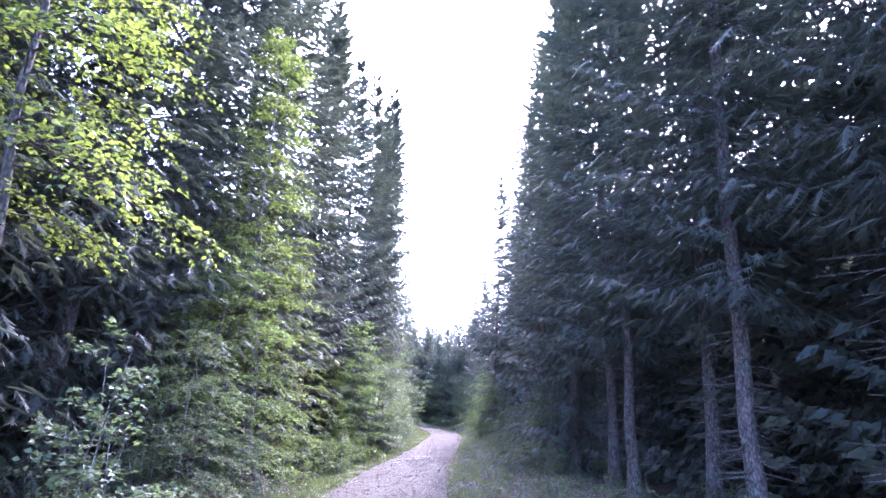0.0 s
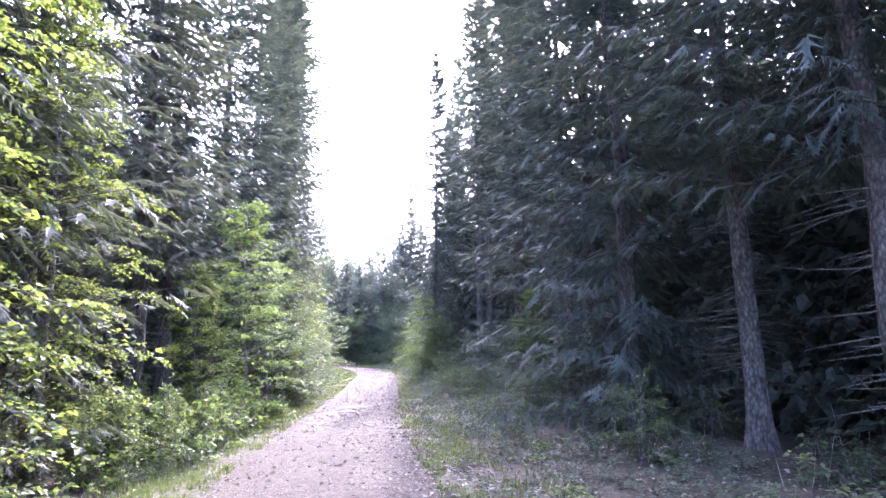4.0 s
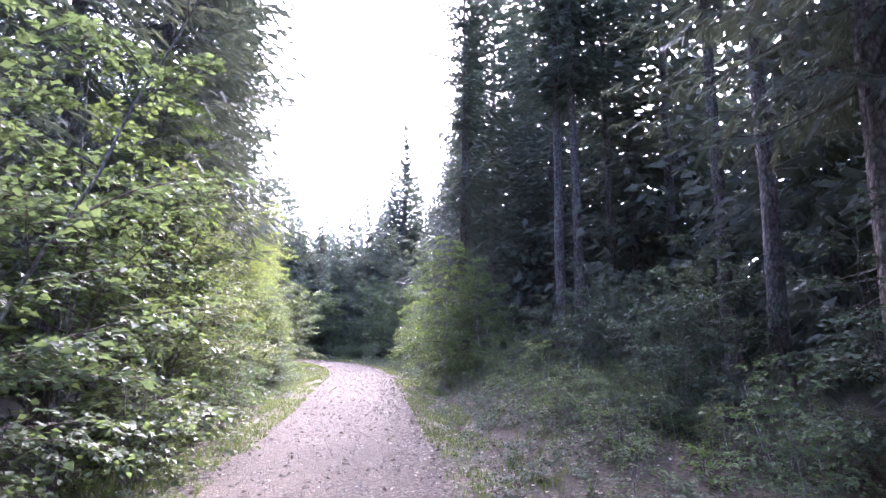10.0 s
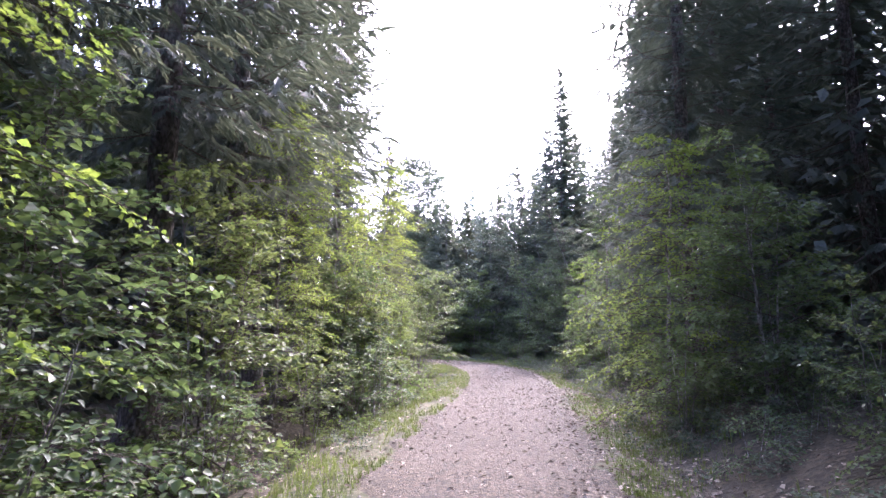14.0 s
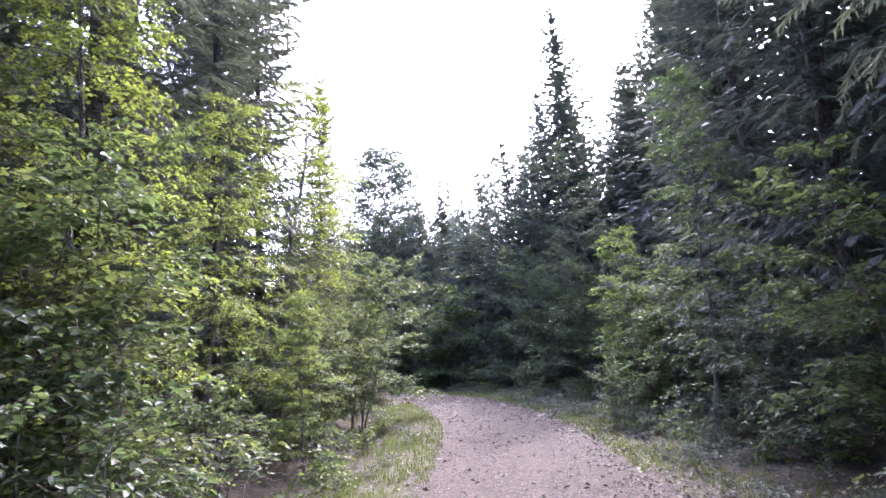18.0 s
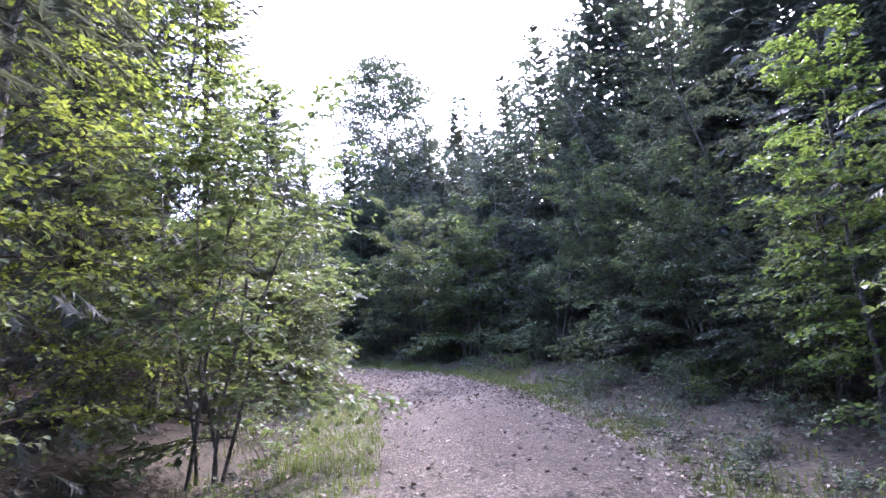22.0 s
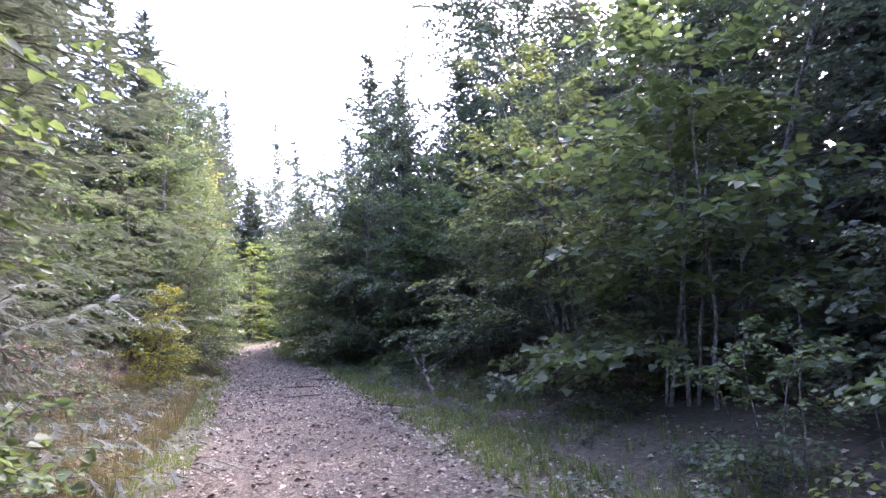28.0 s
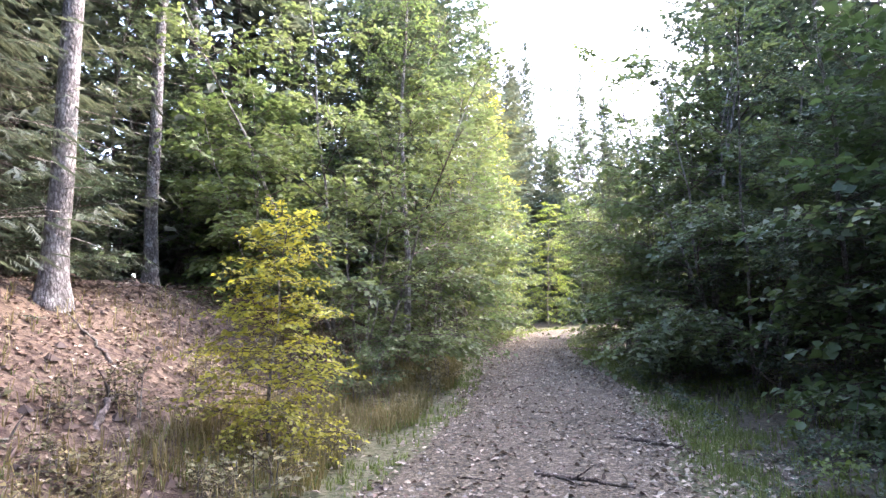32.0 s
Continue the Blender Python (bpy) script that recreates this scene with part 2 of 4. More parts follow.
# ---- mesh tools ----
def mesh_from(name, verts, faces, mat, smooth=False):
    """faces: an array of rows of 3 or 4 indices, or a list of such arrays."""
    verts = np.asarray(verts, dtype=np.float32)
    groups = [np.asarray(f, dtype=np.int32) for f in (faces if isinstance(faces, list) else [faces]) if len(f)]
    me = bpy.data.meshes.new(name)
    me.vertices.add(len(verts))
    me.vertices.foreach_set("co", verts.ravel())
    loops = np.concatenate([g.ravel() for g in groups])
    sizes = np.concatenate([np.full(len(g), g.shape[1], dtype=np.int32) for g in groups])
    starts = np.concatenate([[0], np.cumsum(sizes)[:-1]]).astype(np.int32)
    me.loops.add(len(loops))
    me.loops.foreach_set("vertex_index", loops)
    me.polygons.add(len(sizes))
    me.polygons.foreach_set("loop_start", starts)
    me.polygons.foreach_set("use_smooth", np.full(len(sizes), smooth))
    me.update(calc_edges=True)
    me.materials.append(mat)
    return me


def part(name, me, parent, label=""):
    ob = new(name, me)
    ob.parent = parent
    return tagged(ob, label)


def tubes(paths, sides=5):
    """Tapered tubes along polylines: paths is a list of (points, radii)."""
    vs, fs, at = [], [], 0
    ang = np.linspace(0, 2 * np.pi, sides, endpoint=False)
    for pts, rad in paths:
        pts, rad = np.asarray(pts, float), np.asarray(rad, float)
        d = np.gradient(pts, axis=0)
        d /= np.linalg.norm(d, axis=1)[:, None] + 1e-9
        ref = np.where(np.abs(d[:, 2:3]) > 0.85, np.array([[1.0, 0, 0]]), np.array([[0, 0, 1.0]]))
        u = np.cross(d, ref)
        u /= np.linalg.norm(u, axis=1)[:, None] + 1e-9
        w = np.cross(d, u)
        ring = pts[:, None] + rad[:, None, None] * (np.cos(ang)[None, :, None] * u[:, None] + np.sin(ang)[None, :, None] * w[:, None])
        vs.append(ring.reshape(-1, 3))
        k = len(pts)
        i, j = np.meshgrid(np.arange(k - 1), np.arange(sides), indexing="ij")
        a, b = at + i * sides + j, at + i * sides + (j + 1) % sides
        fs.append(np.stack([a, b, b + sides, a + sides], -1).reshape(-1, 4))
        at += k * sides
    return np.concatenate(vs), np.concatenate(fs)


def joined(a, b):
    """Two pairs of vertices and faces as one."""
    return np.concatenate([a[0], b[0]]), np.concatenate([a[1], b[1] + len(a[0])])


def unit(v):
    return v / (np.linalg.norm(v, axis=-1, keepdims=True) + 1e-9)


def blades(base, along, side, up, length, width, rng, fold=0.16, fine=False):
    """Leaf-shaped faces, folded on the midrib: one row of each array a leaf."""
    n = len(base)
    L, W = length[:, None], width[:, None]
    if fine:
        p = [base, base + along * L * 0.30 + side * W * 0.46 + up * W * fold, base + along * L * 0.68 + side * W * 0.36 + up * W * fold * 0.8 - up * L * 0.04,
             base + along * L - up * L * 0.14, base + along * L * 0.68 - side * W * 0.36 + up * W * fold * 0.8 - up * L * 0.04, base + along * L * 0.30 - side * W * 0.46 + up * W * fold]
        v = np.stack(p, 1).reshape(-1, 3)
        o = np.arange(n)[:, None] * 6
        f = np.concatenate([o + np.array([[0, 1, 2, 3]]), o + np.array([[0, 3, 4, 5]])])
        return v, f
    p = [base, base + along * L * 0.45 + side * W * 0.5 + up * W * fold, base + along * L - up * L * 0.10, base + along * L * 0.45 - side * W * 0.5 + up * W * fold]
    v = np.stack(p, 1).reshape(-1, 3)
    o = np.arange(n)[:, None] * 4
    f = np.concatenate([o + np.array([[0, 1, 2]]), o + np.array([[0, 2, 3]])])
    return v, f


def rows_of(points, ts):
    """Points and directions at the fractions ts along a polyline."""
    k = len(points) - 1
    i = np.clip((ts * k).astype(int), 0, k - 1)
    f = (ts * k - i)[:, None]
    return points[i] * (1 - f) + points[i + 1] * f, unit(points[i + 1] - points[i])


# ---- plants ----
def broadleaf(name, seed, height, reach, bare, limbs, twigs, leaves, leaf, mat, bark=None, stems=1, fine=False, droop=0.25, rise=0.55, profile=1.0, keep=None, tilt=0.5, dome=False):
    """A leafy tree or shrub: trunk (or several stems), limbs with flat sprays of twigs, and leaves along the twigs."""
    rng = np.random.default_rng(seed)
    trunk_paths, limb_paths, twig_paths = [], [], []
    B, A, S, U, Ls, Ws = [], [], [], [], [], []
    for s in range(stems):
        lean = rng.normal(0, 0.04 if stems == 1 else 0.17, 2)
        h_s = height * (1 if s == 0 else rng.uniform(0.6, 1.0))
        tt = np.linspace(0, 1, 9)
        wob = np.cumsum(rng.normal(0, 0.018, (9, 2)), 0) * h_s * 0.5
        start = rng.normal(0, 0.0 if stems == 1 else 0.12, 2)
        wob[0] = 0
        axis = np.c_[start[0] + lean[0] * tt * h_s + wob[:, 0], start[1] + lean[1] * tt * h_s + wob[:, 1], tt * h_s - 0.08]
        r0 = max(0.008, 0.0085 * h_s) * (1.0 if stems == 1 else 0.6)
        trunk_paths.append((axis, r0 * (1 - 0.88 * tt) + 0.003))
        nl = max(4, limbs // stems)
        for i in range(nl):
            q = (i + rng.uniform(0.1, 0.9)) / nl
            hq = bare + (1 - bare) * q ** 0.95
            o, _ = rows_of(axis, np.array([min(hq, 0.995)]))
            az = i * 2.39996 + rng.normal(0, 0.4)
            L = reach * (0.30 + 0.95 * (1 - q) ** 0.6 * (0.45 + 0.55 * min(1, (q + 0.12) * 3.5))) * rng.uniform(0.65, 1.12) * profile * 0.76
            if dome:
                L = reach * math.sqrt(max(0.06, 1 - ((q - 0.45) / 0.58) ** 2)) * rng.uniform(0.6, 1.1) * 0.8
            if keep is not None and not keep(az):
                L *= 0.5
            el = rise * (0.35 + 0.9 * q) + rng.normal(0, 0.12)
            x = np.linspace(0, 1, 6)
            out = np.array([math.cos(az), math.sin(az)])
            bend = np.cumsum(rng.normal(0, 0.05, 6)) * L
            pts = np.c_[o[0, 0] + out[0] * L * x * math.cos(el) - out[1] * bend * x, o[0, 1] + out[1] * L * x * math.cos(el) + out[0] * bend * x,
                        o[0, 2] + L * (x * math.sin(el) - droop * x ** 2)]
            limb_paths.append((pts[[0, 2, 4, 5]] if L > 0.9 else pts[[0, 5]], np.linspace(max(0.004, 0.008 * L), 0.003, 4 if L > 0.9 else 2)))
            nt = max(3, int(twigs * (0.5 + 0.5 * L / reach)))
            ts = np.linspace(0.18, 1.0, nt)
            tb, td = rows_of(pts, ts)
            for j in range(nt):
                sgn = 1 if j % 2 else -1
                if j == nt - 1:
                    d = td[j]
                else:
                    a = sgn * rng.uniform(0.65, 1.1)
                    d = np.array([td[j, 0] * math.cos(a) - td[j, 1] * math.sin(a), td[j, 0] * math.sin(a) + td[j, 1] * math.cos(a), td[j, 2] * 0.4 + rng.normal(0, 0.12)])
                d = d / np.linalg.norm(d)
                tl = L * 0.42 * (1.1 - 0.65 * ts[j]) * rng.uniform(0.7, 1.2) + leaf * 1.2
                y = np.linspace(0, 1, 4)
                tp = tb[j] + np.outer(y, d) * tl - np.outer(y ** 2, [0, 0, 1]) * tl * rng.uniform(0.05, 0.38)
                twig_paths.append((tp[[0, 3]], np.array([0.0042, 0.0015])))
                m = max(4, int(leaves * (0.45 + 0.55 * tl / (0.42 * reach + leaf))))
                lt = np.linspace(0.12, 1.0, m) + rng.uniform(-0.03, 0.03, m)
                lb, ld = rows_of(tp, np.clip(lt, 0, 0.999))
                sg = np.where(np.arange(m) % 2, 1.0, -1.0)[:, None]
                lat = unit(np.cross(ld, [0, 0, 1.0]) + 1e-6)
                al = unit(ld * rng.uniform(0.35, 0.9, (m, 1)) + lat * sg * rng.uniform(0.5, 1.0, (m, 1)) + rng.normal(0, 0.22, (m, 3)))
                up = unit(np.array([0, 0, 1.0]) + rng.normal(0, tilt, (m, 3)))
                si = unit(np.cross(al, up))
                up = np.cross(si, al)
                B.append(lb + rng.normal(0, leaf * 0.25, (m, 3)))
                A.append(al), S.append(si), U.append(up)
                ll = leaf * rng.uniform(0.6, 1.15, m)
                Ls.append(ll), Ws.append(ll * rng.uniform(0.68, 0.86, m))
    bark = bark or BARK_GREY
    root = new(name)
    stem = part("trunk", mesh_from("trunk", *tubes(trunk_paths if height > 1 else [(p[::4], r[::4]) for p, r in trunk_paths], 6 if height > 1 else 3), bark, True), root, "slender grey-brown stem")
    if stems > 1:
        tagged(stem, "several slender grey-brown stems", kind="stuff")
    tagged(part("branchwork", mesh_from("branchwork", *joined(tubes(limb_paths, 3), tubes(twig_paths, 3)), TWIG), root), kind="stuff")
    v, f = blades(np.concatenate(B), np.concatenate(A), np.concatenate(S), np.concatenate(U), np.concatenate(Ls), np.concatenate(Ws), rng, fine=fine)
    tagged(part("crown", mesh_from("crown", v, f, mat, True), root, "many small separate leaves"), kind="stuff")
    return root


def spruce(name, seed, height, reach, bare=0.03, whorls=40, per=6, twigs=12, slivers=4, mat=None, trunk_r=None, dead=0, hang=0.5, bark=None, quad=False, spray=0.15, sliver=0.034, short=1.0):
    """A conifer: straight tapered trunk, whorls of sagging branches, and needle sprays along hanging twigs."""
    rng = np.random.default_rng(seed)
    mat = mat or NEEDLE
    r0 = trunk_r or 0.0085 * height
    tt = np.linspace(0, 1, 14)
    axis = np.c_[np.cumsum(rng.normal(0, 0.006, 14)) * height * 0.3, np.cumsum(rng.normal(0, 0.006, 14)) * height * 0.3, tt * height - 0.15]
    axis[0, :2] = 0
    rad = r0 * (1 - 0.96 * tt)
    flare = [(np.vstack([axis[0] - [0, 0, 0.25], axis[0] + [0, 0, 0.25], axis[0] + [0, 0, 0.5], axis[0] + [0, 0, 1.0], axis[1:]]) if height > 3 else axis,
              np.concatenate([[r0 * 2.2, r0 * 1.55, r0 * 1.2, r0 * 1.04], rad[1:]]) if height > 3 else rad)]
    limb_paths, stub_paths = [], []
    TB, TD, TL, TS = [], [], [], []
    for i in range(whorls):
        q = (i + rng.uniform(0, 1)) / whorls
        q = bare + (1 - bare) * q
        if q > 0.992:
            continue
        o, _ = rows_of(axis, np.array([q]))
        R = reach * min(1.0, (1.02 - q) ** 0.75 * 1.05) * (0.75 + 0.25 * min(1, (q - bare) * 9))
        n = per if q < 0.9 else max(3, per - 2)
        a0 = rng.uniform(0, 6.28)
        for k in range(n):
            az = a0 + k * 2 * math.pi / n + rng.normal(0, 0.22)
            o, _ = rows_of(axis, np.array([np.clip(q + rng.uniform(-0.7, 0.7) * (1 - bare) / whorls, 0.01, 0.993)]))
            L = R * rng.uniform(0.62, 1.12) + 0.06
            el = -0.30 + 0.95 * q + rng.normal(0, 0.07)
            x = np.linspace(0, 1, 5)
            out = np.array([math.cos(az), math.sin(az), 0])
            pts = o + np.outer(x, out) * L * math.cos(el) + np.outer(x * math.sin(el) - 0.30 * x * (1 - x) * (1.3 - q) + 0.10 * x ** 3, [0, 0, 1]) * L
            limb_paths.append((pts[[0, 2, 4]], np.array([0.005 + 0.005 * L, 0.003 + 0.003 * L, 0.002])) if slivers > 3 else (pts[[0, 4]], np.array([0.02, 0.004])))
            m = max(5, int(twigs * (0.45 + 0.55 * L / reach)))
            ts = np.linspace(0.10, 1.0, m)
            b, d = rows_of(pts, np.minimum(ts, 0.999))
            sg = np.where(np.arange(m) % 2, 1.0, -1.0)
            sg[-1] = 0
            lat = np.cross(d, [0, 0, 1.0])
            td = unit(d * rng.uniform(0.5, 0.9, (m, 1)) + lat * sg[:, None] * rng.uniform(0.5, 0.95, (m, 1)) + np.array([0, 0, -1.0]) * rng.uniform(0.2, 1.0, (m, 1)) * hang * (1.25 - q))
            tl = (0.16 + 0.34 * L * (1.08 - 0.72 * ts)) * rng.uniform(0.7, 1.25, m)
            TB.append(b), TD.append(td), TL.append(np.minimum(tl, 0.55)), TS.append(np.full(m, 1 + (2.6 if spray < 0.06 else 1.8 if spray < 0.2 else 0.6) * max(0, q - 0.28)))
    TB, TD, TL, TS = np.concatenate(TB), np.concatenate(TD), np.concatenate(TL), np.concatenate(TS)
    n = len(TB)
    lat = unit(np.cross(TD, np.array([0, 0, 1.0])) + 1e-5)
    up = np.cross(lat, TD)
    V, Fq, Ft, at = [], [], [], 0
    w = spray
    for turn in ((0.0, 1.4) if slivers == 4 else (1.05,) if slivers < 4 else (0.5,)):
        s = lat * math.cos(turn) + up * math.sin(turn)
        wt = np.minimum(w * TS, 0.75 * TL)[:, None] * s * 0.5
        p = np.stack([TB, TB + TD * TL[:, None] * 0.35 + wt, TB + TD * TL[:, None] - np.array([0, 0, 0.05]), TB + TD * TL[:, None] * 0.35 - wt], 1).reshape(-1, 3)
        V.append(p)
        Fq.append(at + np.arange(n)[:, None] * 4 + np.arange(4)[None])
        at += 4 * n
    for k in range(slivers):
        fr = (k + rng.uniform(0.1, 0.9, (n, 1))) / slivers * 0.88 + 0.04
        sgn = 1.0 if k % 2 else -1.0
        b = TB + TD * TL[:, None] * fr
        d = unit(TD * rng.uniform(0.6, 0.95, (n, 1)) + lat * sgn * rng.uniform(0.45, 0.95, (n, 1)) + np.array([0, 0, -1.0]) * rng.uniform(-0.05, 0.5, (n, 1)) * (0.6 + hang))
        ll = TL[:, None] * rng.uniform(0.25, 0.5, (n, 1)) * (1.15 - fr) * short + 0.05
        ww = unit(np.cross(d, up) + 1e-6) * sliver * TS[:, None] * rng.uniform(0.7, 1.3, (n, 1))
        mid = b + d * ll * 0.4
        V.append(np.stack([b, mid - ww, b + d * ll, mid + ww], 1).reshape(-1, 3) if quad else np.stack([b - ww, b + ww, b + d * ll], 1).reshape(-1, 3))
        (Fq if quad else Ft).append(at + np.arange(n)[:, None] * (4 if quad else 3) + np.arange(4 if quad else 3)[None])
        at += (4 if quad else 3) * n
    for k in range(dead):
        q = rng.uniform(0.04, max(0.08, bare))
        o, _ = rows_of(axis, np.array([q]))
        az, L = rng.uniform(0, 6.28), rng.uniform(0.3, 1.4)
        x = np.linspace(0, 1, 4)
        stub_paths.append((o + np.outer(x, [math.cos(az), math.sin(az), -0.12]) * L + np.outer(x ** 2, rng.normal(0, 0.08, 3)), np.linspace(0.012, 0.003, 4)))
    root = new(name)
    part("trunk", mesh_from("trunk", *tubes(flare, 9), bark or BARK, True), root, "straight rough-barked trunk")
    if slivers > 3:
        tagged(part("branchwork", mesh_from("branchwork", *tubes(limb_paths, 3), TWIG), root), kind="stuff")
    if stub_paths:
        tagged(part("dead_branchwork", mesh_from("dead_branchwork", *tubes(stub_paths, 3), DEADWOOD), root, "dry grey broken branches"), kind="stuff")
    tagged(part("crown", mesh_from("crown", np.concatenate(V), [np.concatenate(Fq)] + ([np.concatenate(Ft)] if Ft else []), mat), root, "drooping sprays of needles"), kind="stuff")
    return root


# ---- the plan, in metres ----
ROAD_LINE = [(-1.25, -60), (-1.25, -20), (-1.3, 5), (-1.25, 20), (-1.1, 29), (-0.7, 36), (-0.3, 43), (0.0, 50), (0.25, 56), (0.0, 62), (-0.9, 67), (-2.4, 72), (-4.3, 75.6),
             (-7.3, 79.5), (-10.9, 83.8), (-14.6, 88.3), (-21, 94.6), (-25, 99.5), (-27, 105), (-26.5, 112), (-22, 126), (-10, 165)]
HALF_L, HALF_R = 1.5, 1.6
RISE = [(0, 0.1), (60, 0.0), (71, -0.25), (82, -0.35), (92, -0.46), (103, -0.24), (119, 0.12), (129, 0.39), (136, 0.5), (150, 0.58), (165, 0.9), (185, 1.7), (260, 5)]
BANK_S = (137, 157)
# spruces: x, y, pattern (0-2 full, 3-4 bare below, 5-6 with fine sprays), size
RIGHT_SPRUCES = [(9.6, 11.0, 9, 0.95), (9.2, 16.5, 10, 0.95), (9.4, 22.0, 9, 1.0), (9.0, 27.5, 10, 0.95), (9.4, 33.0, 9, 0.95), (9.0, 45.5, 10, 0.9), (8.0, 50.5, 9, 0.9), (8.6, 55.6, 10, 0.9), (9.5, 61.5, 9, 0.9), (11.6, 66.5, 9, 0.95, 1.2), (12.6, 71.5, 10, 0.95, 1.2), (12.4, 60.5, 10, 0.95, 1.2), (13.2, 77.0, 9, 0.9, 1.2), (5.6, 4.3, 11, 1.0, 0.88), (5.9, 7.4, 12, 1.05, 0.88), (5.0, 10.4, 11, 0.97, 0.9), (5.6, 13.4, 12, 1.0, 0.9), (4.9, 16.6, 11, 0.96, 0.9), (5.2, 19.6, 12, 1.04, 0.9), (4.7, 22.8, 6, 0.98, 0.88), (5.2, 25.8, 8, 1.0),
                 (5.6, 29.0, 3, 1.0), (4.9, 32.2, 7, 0.95), (6.4, 36.0, 3, 1.0), (7.6, 39.0, 3, 1.0), (5.7, 44.2, 3, 1.0), (6.2, 43.8, 3, 0.97), (7.8, 45.0, 3, 0.9), (4.1, 50.3, 8, 0.85, 1.02),
                 (6.2, 54.0, 7, 0.9), (6.3, 58.6, 0, 0.85), (7.0, 63.4, 1, 0.9), (8.5, 69.0, 9, 0.9, 1.05), (8.5, 73.2, 10, 0.84, 0.85), (4.5, 79.6, 9, 0.85, 1.05), (1.7, 84.6, 10, 0.6, 1.25), (3.5, 82.0, 10, 0.68, 1.2), (9.5, 75.0, 9, 0.86, 1.2), (6.2, 86.3, 10, 0.72, 1.25), (2.9, 88.0, 9, 0.62, 1.25), (8.8, 81.0, 10, 0.66, 1.3), (7.9, 77.6, 9, 0.66, 1.25), (10.8, 83.4, 10, 0.8, 1.3), (10.6, 78.6, 9, 0.8, 1.2), (0.2, 89.0, 10, 0.58, 1.4), (-2.8, 92.0, 9, 0.55, 1.4), (10.5, 89.5, 9, 0.9, 1.3),
                 (-13.6, 96.0, 10, 0.5, 1.4), (-11.0, 97.5, 9, 0.55, 1.4), (-16.5, 99, 9, 0.62, 1.4)]
LEFT_SPRUCES = [(-12.0, 12.0, 10, 0.95), (-11.6, 17.8, 9, 0.95), (-11.0, 24.0, 10, 0.95), (-9.0, 3.0, 0, 1.0), (-8.2, 6.2, 1, 1.0), (-8.8, 9.5, 2, 1.05), (-8.0, 12.8, 0, 1.0), (-8.0, 16.2, 1, 1.1), (-7.0, 19.5, 2, 1.0), (-7.2, 23.3, 7, 1.0), (-6.3, 27.0, 7, 0.88), (-6.7, 30.8, 8, 0.92),
                (-6.0, 34.6, 7, 0.9), (-5.4, 38.0, 8, 0.94, 0.9), (-4.8, 41.4, 7, 0.92, 0.88), (-4.9, 45.0, 8, 1.05), (-5.6, 49.0, 7, 1.08), (-6.6, 53.0, 8, 1.08), (-7.2, 57.4, 7, 0.95), (-6.6, 61.8, 1, 0.9), (-7.6, 67.2, 2, 0.8), (-5.8, 68.4, 8, 0.46),
                (-6.8, 74.2, 5, 0.36, 1.6), (-9.2, 75.8, 5, 0.36), (-10.0, 71.5, 0, 0.75), (-12.8, 75.0, 1, 0.8), (-15.2, 75.6, 4, 1.0), (-16.7, 80.9, 4, 0.95), (-20.4, 83.0, 4, 0.85), (-21.6, 80.6, 3, 1.0), (-19.6, 77.6, 4, 1.0), (-23.5, 84.5, 4, 0.95),
                (-13.4, 75.8, 7, 0.85), (-16.0, 78.4, 5, 0.62, 1.2), (-18.8, 79.6, 6, 0.7, 1.2), (-24.5, 86.0, 9, 0.9, 1.2), (-28.0, 84.0, 9, 0.9, 1.3), (-27.0, 78.0, 10, 0.9, 1.3), (-24.0, 71.5, 9, 0.9, 1.3), (-29.0, 89.5, 10, 0.8, 1.3), (-25.5, 81.5, 10, 0.9, 1.2), (-22.5, 76.0, 9, 0.9, 1.2), (-23.4, 90.5, 10, 0.62, 1.45), (-26.5, 91.5, 9, 0.7, 1.3), (-28.4, 95.6, 9, 0.68, 1.4), (-31.0, 99.0, 10, 0.7, 1.4),
                (-33.0, 103.2, 9, 0.7, 1.3), (-36.0, 107.0, 9, 0.76, 1.3), (-39, 112, 9, 0.8, 1.2), (-36, 120, 10, 0.74, 1.1), (-37.5, 115.5, 9, 0.52, 1.7), (-33.6, 118.5, 10, 0.5, 1.7), (-40.5, 118.5, 9, 0.6, 1.5), (-30.5, 121.5, 9, 0.5, 1.7), (-43.5, 114.0, 10, 0.7, 1.4), (-41.4, 124, 9, 0.9, 0.75), (-45.6, 121, 9, 1.04, 0.85), (-50.5, 125, 10, 1.05, 1.2), (-34, 126, 9, 0.8, 1.3)]
